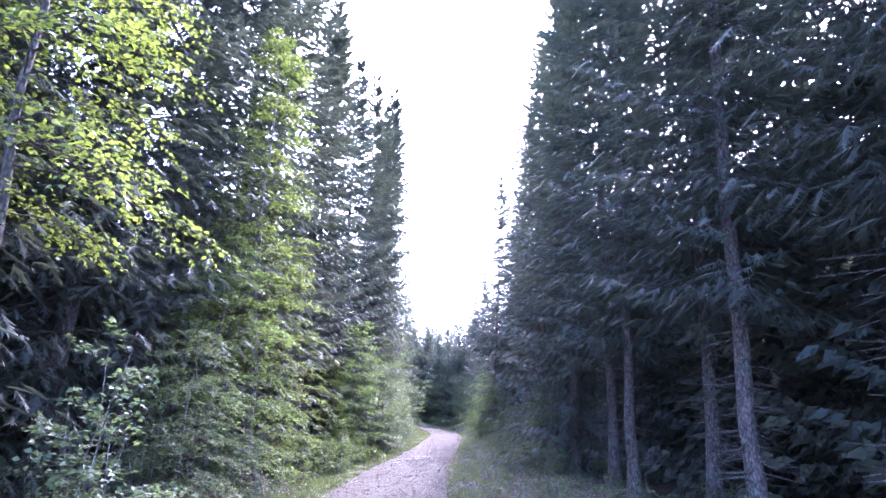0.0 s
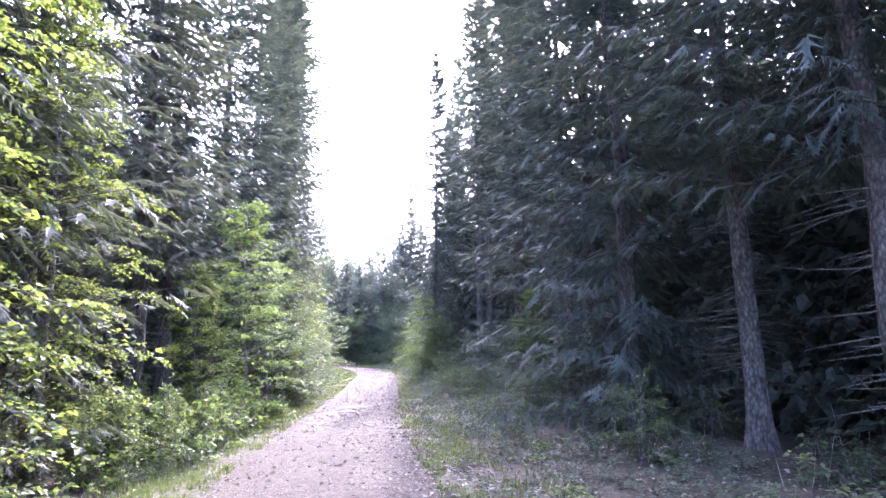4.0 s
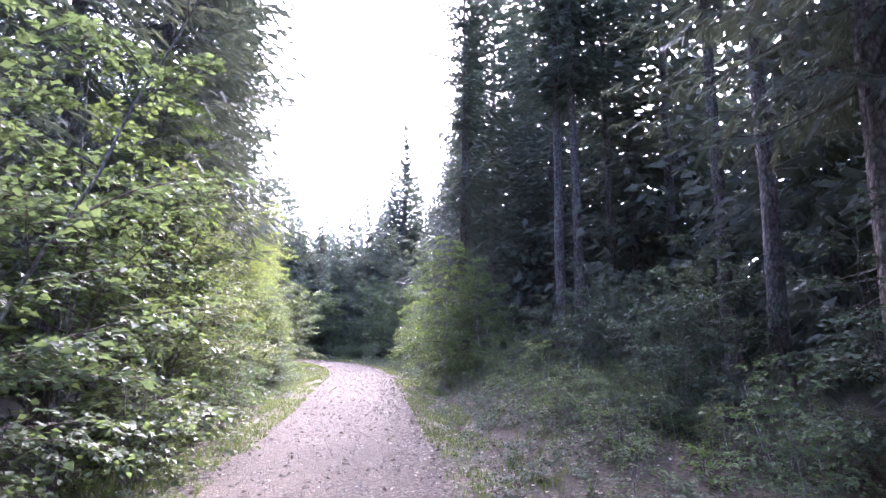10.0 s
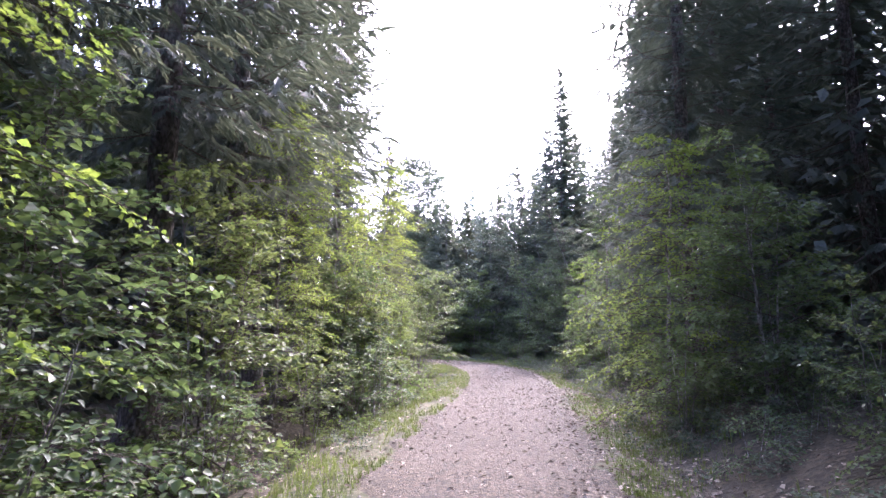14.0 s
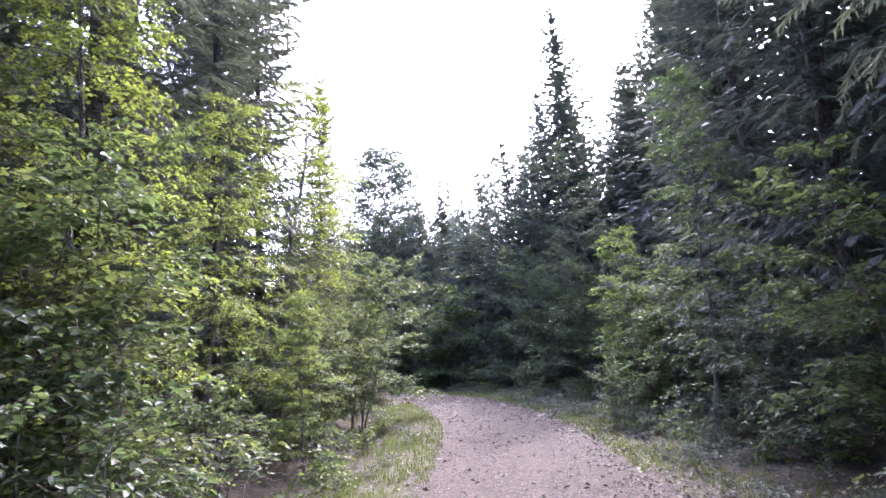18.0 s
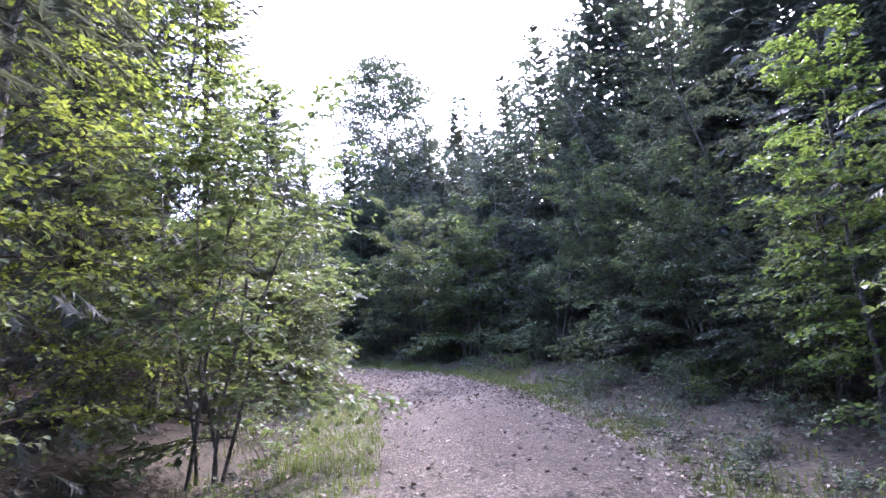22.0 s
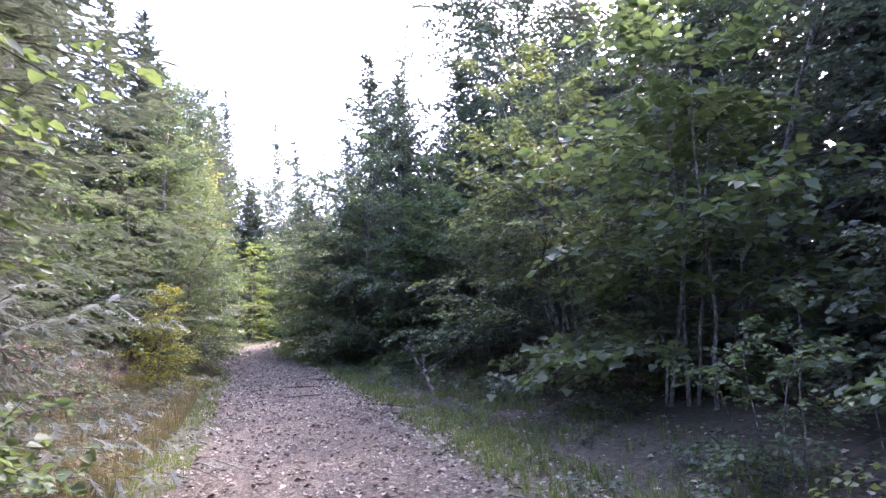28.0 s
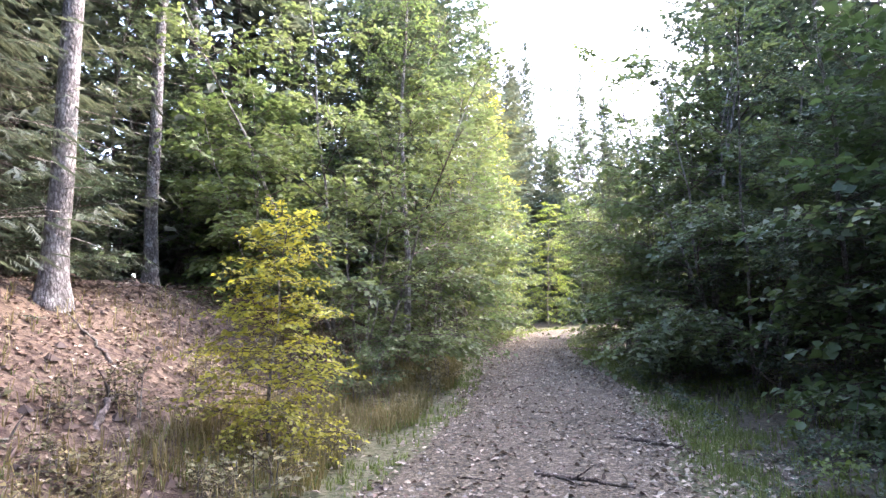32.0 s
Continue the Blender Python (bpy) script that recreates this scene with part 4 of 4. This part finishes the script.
    k["autumn"] = [tagged(broadleaf("autumn_tree", 103, 10, 2.0, 0.10, 60, 11, 12, 0.14, LEAF_YELLOW, rise=0.8, droop=0.15), "slender tree turning autumn yellow", "tree", young)]
    k["yellow_sapling"] = [tagged(broadleaf("yellow_sapling", 107, 2.6, 1.0, 0.04, 74, 10, 13, 0.065, LEAF_YELLOW, rise=0.45, droop=0.2), "small yellow-green beech sapling on the bank edge", "tree", young)]
    return k


def own(x, y):
    """Chance that belongs to one place, so that a plant keeps its turn when others change."""
    return random.Random(round(x * 131) * 7919 + round(y * 977))


KINDS = kinds()
rnd = random.Random(7)
for x, y, k, size, *wide in RIGHT_SPRUCES + LEFT_SPRUCES:
    place(SPRUCE[k], x, y, own(x, y).uniform(0, 6.28), size, wide=wide[0] if wide else 1.0)
for kind, x, y, size in BUSHES:
    place(own(x, y).choice(KINDS[kind]), x, y, own(y, x).uniform(0, 6.28), size)
for i in range(-2, 36):
    for j in range(-14, 7):
        x, y = j * 4.4 + rnd.uniform(-1.4, 1.4), i * 4.4 + rnd.uniform(-1.4, 1.4)
        s_, d_ = (float(v[0]) for v in road_coords(np.array([x]), np.array([y])))
        if not 56 < s_ < 205 or (d_ < 0 and s_ > 132 and d_ > -13) or (128 < s_ < 165 and 0 < d_ < 10.5):
            continue
        if (10.0 if d_ < 0 else 9.3) < abs(d_) < (13.8 if d_ > 0 else 14.0):
            place(SPRUCE_FAR[rnd.randrange(3)], x, y, rnd.uniform(0, 6.28), rnd.uniform(0.8, 1.1) * (0.75 if s_ < 140 or d_ < 0 else 0.55) if s_ > 125 else rnd.uniform(0.65, 0.9), wide=1.35 if s_ > 125 else 1.1)
# young growth that closes the view between the trunks
for lo, hi, s0, s1, gap in ((-13.5, -8.6, 62, 126, 3.6), (8.8, 14.0, 62, 130, 3.6), (-20.0, -10.5, 134, 172, 2.4), (9.5, 15.0, 130, 185, 3.2), (-14, -6.5, 172, 200, 3.5)):
    for k in range(int((s1 - s0) / gap)):
        i = int(np.searchsorted(STEP, s0 + (k + rnd.random()) * gap))
        p = MID[i] + NORM[i] * (lo + (hi - lo) * rnd.random())
        place(rnd.choice(THICKET), p[0], p[1], rnd.uniform(0, 6.28), rnd.uniform(0.75, 1.2))


def far_woods():
    """The forest beyond the nearer trees: trunks and drooping sprays, too many to count."""
    g = np.random.default_rng(77)
    V, F, poles, at = [], [], [], 0
    for lo, hi, s0, s1, n, tall in ((-26, -14, 46, 132, 150, 18), (14.5, 26, 46, 132, 140, 15), (-30, -17, 132, 185, 110, 18), (13, 28, 130, 190, 120, 15), (-22, -12, 185, 215, 40, 15)):
        for _ in range(n):
            i = int(np.clip(np.searchsorted(STEP, g.uniform(s0, s1)), 0, len(MID) - 1))
            x, y = MID[i] + NORM[i] * g.uniform(lo, hi)
            if abs(road_coords(np.array([x]), np.array([y]))[1][0]) < min(abs(lo), abs(hi)) - 2:
                continue
            z0, h = z_at(x, y), tall * g.uniform(0.8, 1.15)
            m = 330
            q = g.random(m) ** 1.15
            r = (2.9 * (1.02 - q) ** 0.8 + 0.15) * g.uniform(0.45, 1.05, m)
            az = g.uniform(0, 6.28, m)
            c = np.c_[x + r * np.cos(az), y + r * np.sin(az), z0 + 0.3 + q * h]
            out = unit(np.c_[np.cos(az), np.sin(az), g.uniform(-1.1, 0.1, m)] + g.normal(0, 0.35, (m, 3)))
            side = unit(np.cross(out, g.normal(0, 1, (m, 3)))) * (0.30 - 0.16 * q)[:, None]
            L = (1.15 - 0.7 * q)[:, None] * g.uniform(0.6, 1.2, (m, 1))
            V.append(np.stack([c - out * L * 0.4, c + side, c + out * L * 0.6, c - side], 1).reshape(-1, 3))
            F.append(at + np.arange(m)[:, None] * 4 + np.arange(4)[None])
            at += 4 * m
            poles.append((np.array([[x, y, z0 - 0.2], [x, y, z0 + h * 0.5], [x, y, z0 + h]]), np.array([0.17, 0.1, 0.01])))
    root = tagged(new("far_woods"), "deep spruce forest standing behind the nearer trees", "forest", kind="stuff")
    tagged(part("trunks", mesh_from("trunks", *tubes(poles, 5), BARK, True), root), kind="stuff")
    tagged(part("foliage", mesh_from("foliage", np.concatenate(V), [np.concatenate(F)], NEEDLE), root), kind="stuff")


far_woods()
retire(SPRUCE + SPRUCE_FAR + THICKET + [p for ks in KINDS.values() for p in ks])


# ---- what grows and lies on the ground ----
def scatter(n, s_lo, s_hi, d_lo, d_hi, seed, toward=1.0):
    """Places strewn along the road between two distances from its middle."""
    g = np.random.default_rng(seed)
    s = g.uniform(s_lo, s_hi, n)
    d = d_lo + (d_hi - d_lo) * g.random(n) ** toward
    i = np.clip(np.searchsorted(STEP, s), 0, len(MID) - 1)
    p = MID[i] + NORM[i] * d[:, None]
    return p[:, 0], p[:, 1], d, g


def grass(name, mat, label, beds):
    V, F, T, at = [], [], [], 0
    for lo, hi, n, tall, s0, s1 in beds:
        x, y, d, g = scatter(n, s0, s1, lo, hi, int(n + s0))
        z = height_at(x, y)
        patch = bumps(x * 1.3, y * 0.9) + g.normal(0, 0.2, n) > -0.1
        x, y, z = x[patch], y[patch], z[patch]
        m = len(x)
        for b in range(4):
            az, le = g.uniform(0, 6.28, m), tall * g.uniform(0.4, 1.3, m)
            out = np.c_[np.cos(az), np.sin(az), np.zeros(m)]
            side = np.c_[-np.sin(az), np.cos(az), np.zeros(m)] * 0.0045
            base = np.c_[x, y, z - 0.01] + out * 0.03 * g.random((m, 1))
            lean = g.uniform(0.15, 0.9, (m, 1))
            midp = base + out * le[:, None] * lean * 0.35 + np.array([0, 0, 1]) * le[:, None] * 0.7
            tip = base + out * le[:, None] * lean + np.array([0, 0, 1]) * le[:, None] * (1.05 - 0.45 * lean)
            V.append(np.stack([base - side, base + side, midp + side * 0.8, tip, midp - side * 0.8], 1).reshape(-1, 3))
            F.append(at + np.arange(m)[:, None] * 5 + np.array([[0, 1, 2, 4]]))
            T.append(at + np.arange(m)[:, None] * 5 + np.array([[2, 3, 4]]))
            at += 5 * m
    tagged(new(name, mesh_from(name, np.concatenate(V), [np.concatenate(F), np.concatenate(T)], mat)), label, "grass", kind="stuff")


def loose_stones(name, mat, label, category, n, s0, s1, lo, hi, small, large, lift):
    x, y, d, g = scatter(n, s0, s1, lo, hi, 21)
    z = height_at(x, y) + lift
    r = small + large * g.random(len(x)) ** 3
    dirs = np.array([[1, 0, 0], [0, 1, 0], [-1, 0, 0], [0, -1, 0], [0, 0, 0.8]], float)
    a = g.uniform(0, 6.28, len(x))
    ca, sa = np.cos(a)[:, None], np.sin(a)[:, None]
    k = dirs[None] * r[:, None, None] * g.uniform(0.6, 1.4, (len(x), 5, 1))
    rot = np.stack([k[..., 0] * ca - k[..., 1] * sa, k[..., 0] * sa + k[..., 1] * ca, k[..., 2]], -1)
    v = (np.c_[x, y, z][:, None] + rot).reshape(-1, 3)
    o = np.arange(len(x))[:, None] * 5
    f = np.concatenate([o + np.array([[i, (i + 1) % 4, 4]]) for i in range(4)])
    tagged(new(name, mesh_from(name, v, f, mat)), label, category, kind="stuff")


def fallen_leaves(name, mat, label, beds):
    V, F, at = [], [], 0
    for lo, hi, n, pw, s0, s1 in beds:
        x, y, d, g = scatter(n, s0, s1, lo, hi, int(n + s0) + 3, pw)
        z = height_at(x, y) + 0.014 + np.where(np.abs(d) < 1.7, 0.018, 0.0)
        az = g.uniform(0, 6.28, n)
        up = unit(np.array([0, 0, 1.0]) + g.normal(0, 0.35, (n, 3)))
        al = unit(np.cross(np.cross(up, np.c_[np.cos(az), np.sin(az), np.zeros(n)]), up))
        si = np.cross(al, up)
        L = g.uniform(0.035, 0.09, n)
        v, f = blades(np.c_[x, y, z], al, si, up, L, L * 0.7, g, 0.18)
        V.append(v), F.append(f + at)
        at += len(v)
    tagged(new(name, mesh_from(name, np.concatenate(V), np.concatenate(F), mat)), label, "leaf litter", kind="stuff")


def undergrowth():
    herbs = [tagged(broadleaf("leafy_herb", 201 + i, 0.55, 0.34, 0.05, 14, 4, 6, 0.075, FERN, stems=4, rise=0.9), "knee-high green leafy herb in the verge", "plant", "verge herbs") for i in range(3)]
    brambles = [tagged(broadleaf("bramble", 211 + i, 0.85, 0.75, 0.05, 18, 7, 9, 0.055, LEAF, stems=5, rise=0.5, droop=0.5), "arching green bramble on the forest floor", "plant", "brambles") for i in range(2)]
    dry = [tagged(broadleaf("dry_herb", 221 + i, 0.5, 0.36, 0.05, 14, 4, 6, 0.055, DRY, stems=5, rise=1.0), "withered brown-olive herb at the foot of the bank", "plant", "withered herbs") for i in range(2)]
    weeds = [tagged(broadleaf("tall_weed", 231 + i, 1.25, 0.22, 0.15, 34, 3, 4, 0.05, FERN, rise=0.9), "tall thin weed with small leaves in the verge", "plant", "verge weeds") for i in range(2)]
    r = random.Random(31)
    for n, lo, hi, protos, size in ((115, -4.4, -2.2, herbs, 1.0), (45, 2.5, 4.6, herbs, 0.75), (32, -6.0, -3.0, brambles, 1.0), (60, 3.2, 7.5, brambles, 1.1), (30, 3.0, 5.5, brambles, 0.9)):
        for _ in range(n):
            s, d = r.uniform(68, 160), r.uniform(lo, hi)
            i = int(np.searchsorted(STEP, s))
            p = MID[i] + NORM[i] * d
            if BANK_S[0] - 3 < s and d < 0:
                continue
            place(r.choice(protos), p[0], p[1], r.uniform(0, 6.28), size * r.uniform(0.6, 1.3), 0.02)
    for _ in range(70):
        x, y = r.uniform(2.6, 6.0), r.uniform(33.0, 50.0)
        place(r.choice(brambles), x, y, r.uniform(0, 6.28), r.uniform(0.7, 1.1), 0.02)
    for _ in range(45):
        x, y = r.uniform(-6.2, -3.3), r.uniform(22.0, 28.0)
        place(r.choice(herbs), x, y, r.uniform(0, 6.28), r.uniform(0.9, 1.7), 0.02, r.uniform(1.0, 1.7))
    for _ in range(85):
        s, d = r.uniform(131, 160), r.uniform(-4.6, -2.0)
        i = int(np.searchsorted(STEP, s))
        p = MID[i] + NORM[i] * d
        place(r.choice(dry), p[0], p[1], r.uniform(0, 6.28), r.uniform(0.6, 1.3), 0.02)
    # low herbs too many to count, strewn over the shaded verge
    src = [c.data for c in herbs[0].children if c.name.startswith("crown")][0]
    co = np.empty(len(src.vertices) * 3, dtype=np.float32)
    src.vertices.foreach_get("co", co)
    co = co.reshape(-1, 3)
    tri = np.array([p.vertices[:] for p in src.polygons])
    V, F = [], []
    for n, s0, s1, lo, hi, size in ((230, 68, 130, 1.9, 3.8, 0.5), (210, 68, 130, 2.4, 6.0, 0.6), (120, 126, 162, 1.8, 4.4, 0.55), (60, 68, 132, -2.9, -1.9, 0.4)):
        x, y, d, g = scatter(n, s0, s1, lo, hi, n + 11)
        z = height_at(x, y)
        for k in range(n):
            a, q = g.uniform(0, 6.28), size * g.uniform(0.6, 1.4)
            rot = np.array([[math.cos(a), -math.sin(a), 0], [math.sin(a), math.cos(a), 0], [0, 0, 1]])
            F.append(tri + len(V) * len(co))
            V.append(co @ rot.T * q + [x[k], y[k], z[k] - 0.02])
    # not the herb leaf: here the verge's shade is put into the colour
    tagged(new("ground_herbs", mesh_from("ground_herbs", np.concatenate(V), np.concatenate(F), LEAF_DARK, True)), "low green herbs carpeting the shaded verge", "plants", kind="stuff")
    for _ in range(26):
        place(r.choice(weeds), r.uniform(-5.6, -3.4), r.uniform(20.5, 27.0), r.uniform(0, 6.28), r.uniform(0.75, 1.2), 0.02)
    retire(herbs + brambles + dry + weeds)


grass("verge_grass", GRASS, "short green and straw-coloured grass along the track",
      ((-2.5, -1.3, 21000, 0.10, 64, 175), (1.45, 2.6, 24000, 0.09, 64, 175), (-3.6, -2.2, 7000, 0.17, 64, 175), (2.2, 3.2, 3500, 0.16, 64, 175), (-8.5, -4.0, 900, 0.10, 136, 158), (1.6, 4.0, 6500, 0.17, 130, 162)))
grass("withered_grass", DRY, "tall withered olive and straw grass at the foot of the bank", ((-3.6, -1.8, 6500, 0.34, 132, 158), (-6.5, -3.4, 1500, 0.2, 134, 158)))
loose_stones("gravel_stones", STONE, "loose grey and pinkish gravel stones on the track", "gravel", 17000, 66, 170, -1.6, 1.75, 0.007, 0.022, 0.016)
loose_stones("soil_clods", CLOD, "dark brown crumbs and clods of bank soil", "soil", 5000, 135, 162, -10.0, -2.6, 0.012, 0.075, 0.0)
fallen_leaves("fallen_leaves", LITTER, "dry straw-coloured fallen leaves on the ground",
              ((-1.5, 1.6, 2600, 1.0, 66, 112), (-1.5, 1.6, 2600, 1.0, 112, 168), (-1.5, 1.7, 6000, 1.0, 128, 166), (0.7, 2.5, 9500, 0.6, 96, 168), (1.0, 2.4, 3500, 0.6, 66, 96), (1.9, 6.0, 12000, 1.2, 66, 168), (-1.5, -2.4, 1800, 1.0, 66, 168), (-2.4, -7.0, 5000, 1.2, 66, 134), (-2.0, -7.5, 7000, 1.0, 137, 158)))
fallen_leaves("bank_litter", BROWN_LITTER, "brown fallen leaves on the bank soil", ((-2.2, -10.0, 4000, 1.0, 135, 162), (-2.2, -7.5, 12000, 1.0, 138, 157), (-1.5, 1.9, 2500, 1.0, 128, 166)))
undergrowth()


# ---- dead wood ----
def stick(name, pts, r, label, forks=0, seed=1, group="", lift=0.0, wood=None):
    """A bent, knotty piece of dead wood with short side twigs, lying on the ground; pts are places and heights above the ground."""
    g = np.random.default_rng(seed)
    p = np.array([(x, y, z_at(x, y) + h + lift) for x, y, h in pts], float)
    t = np.linspace(0, len(p) - 1, 4 * len(p))
    q = np.stack([np.interp(t, np.arange(len(p)), p[:, k]) for k in range(3)], 1)
    L = np.linalg.norm(p[-1] - p[0])
    q += np.c_[g.normal(0, 0.012, (len(q), 2)) * L, g.normal(0, 0.004, len(q)) * L]
    rad = r * np.linspace(1.0, 0.45, len(q)) * g.uniform(0.85, 1.2, len(q))
    origin = Vector(p[0])
    root = new(name)
    root.location = origin
    tagged(root, label, "dead wood", group)
    part("stem", mesh_from("stem", *tubes([(q - p[0], rad)], 7), wood or DEADWOOD, True), root)
    for k in range(forks):
        a = q[g.integers(2, len(q) - 1)] - p[0]
        d = unit(g.normal(0, 1, 3) + np.array([0, 0, 0.7]) + 0.8 * unit(p[-1] - p[0]))
        l = L * g.uniform(0.12, 0.32)
        f = a + np.outer(np.linspace(0, 1, 5), d) * l + np.cumsum(g.normal(0, 0.02, (5, 3)), 0) * l * 2
        part("side_branch", mesh_from("side_branch", *tubes([(f, np.linspace(r * 0.55, r * 0.18, 5))], 6), wood or DEADWOOD, True), root)
    return root


for i, (pts, r, f) in enumerate(STICKS):
    stick("fallen_stick", pts, r, "dark brown fallen stick lying on the gravel", f, 40 + i, "sticks on the track", wood=TWIG)
stick("uprooted_branch", TANGLE, 0.04, "grey weathered forked dead branch lying in the verge", 9, 61)
stick("leaning_pole", POLE, 0.022, "thin pale dead stem leaning in the verge", 2, 62)
stick("bank_root", ROOT, 0.04, "gnarled dark root sticking out of the bank", 2, 63, wood=BARK)
stick("uprooted_branch", ((-7.6, 84.6, 0.30), (-7.15, 84.7, 0.5), (-6.7, 84.75, 0.8)), 0.035, "grey weathered forked dead branch lying in the verge", 3, 64)
for i, pts in enumerate(BANK_ROOTS):
    stick("bank_root", pts, 0.022, "gnarled dark root creeping over the bank soil", 1, 70 + i, "roots in the bank", wood=BARK)


def mud_patch(x, y, r, seed):
    """A shallow drying puddle: an irregular flat patch of dark damp mud in the gravel."""
    g = np.random.default_rng(seed)
    k = 22
    a = np.linspace(0, 2 * np.pi, k, endpoint=False)
    rr = r * (1 + 0.28 * np.sin(2 * a + g.uniform(0, 6)) + 0.16 * np.sin(5 * a + g.uniform(0, 6)) + g.normal(0, 0.06, k))
    P = [(0.0, 0.0)]
    for f in (0.5, 0.85, 1.0):
        P += [(1.5 * f * q * math.cos(t), f * q * math.sin(t)) for q, t in zip(rr, a)]
    P = np.array(P)
    zz = height_at(P[:, 0] + x, P[:, 1] + y) + 0.022 + 0.012 * bumps((P[:, 0] + x) * 2, (P[:, 1] + y) * 2) - z_at(x, y)
    zz += np.r_[0.012, np.full(k, 0.012), np.full(k, 0.010), np.full(k, -0.004)]
    tri = np.array([[0, 1 + i, 1 + (i + 1) % k] for i in range(k)])
    quad = np.array([[1 + b * k + i, 1 + b * k + k + i, 1 + b * k + k + (i + 1) % k, 1 + b * k + (i + 1) % k] for b in range(2) for i in range(k)])
    ob = new("mud_patch", mesh_from("mud_patch", np.c_[P, zz], [tri, quad], MUD, True))
    ob.location = (x, y, z_at(x, y))
    tagged(ob, "damp brown mud patch drying in the gravel track", "mud", "mud patches")


for i, (x, y, r) in enumerate(((-1.42, 31.4, 0.20), (-0.95, 33.1, 0.26), (-1.0, 31.7, 0.17), (-1.67, 30.9, 0.15), (-2.1, 29.6, 0.22), (-1.9, 27.6, 0.2))):
    mud_patch(x, y, r, 90 + i)
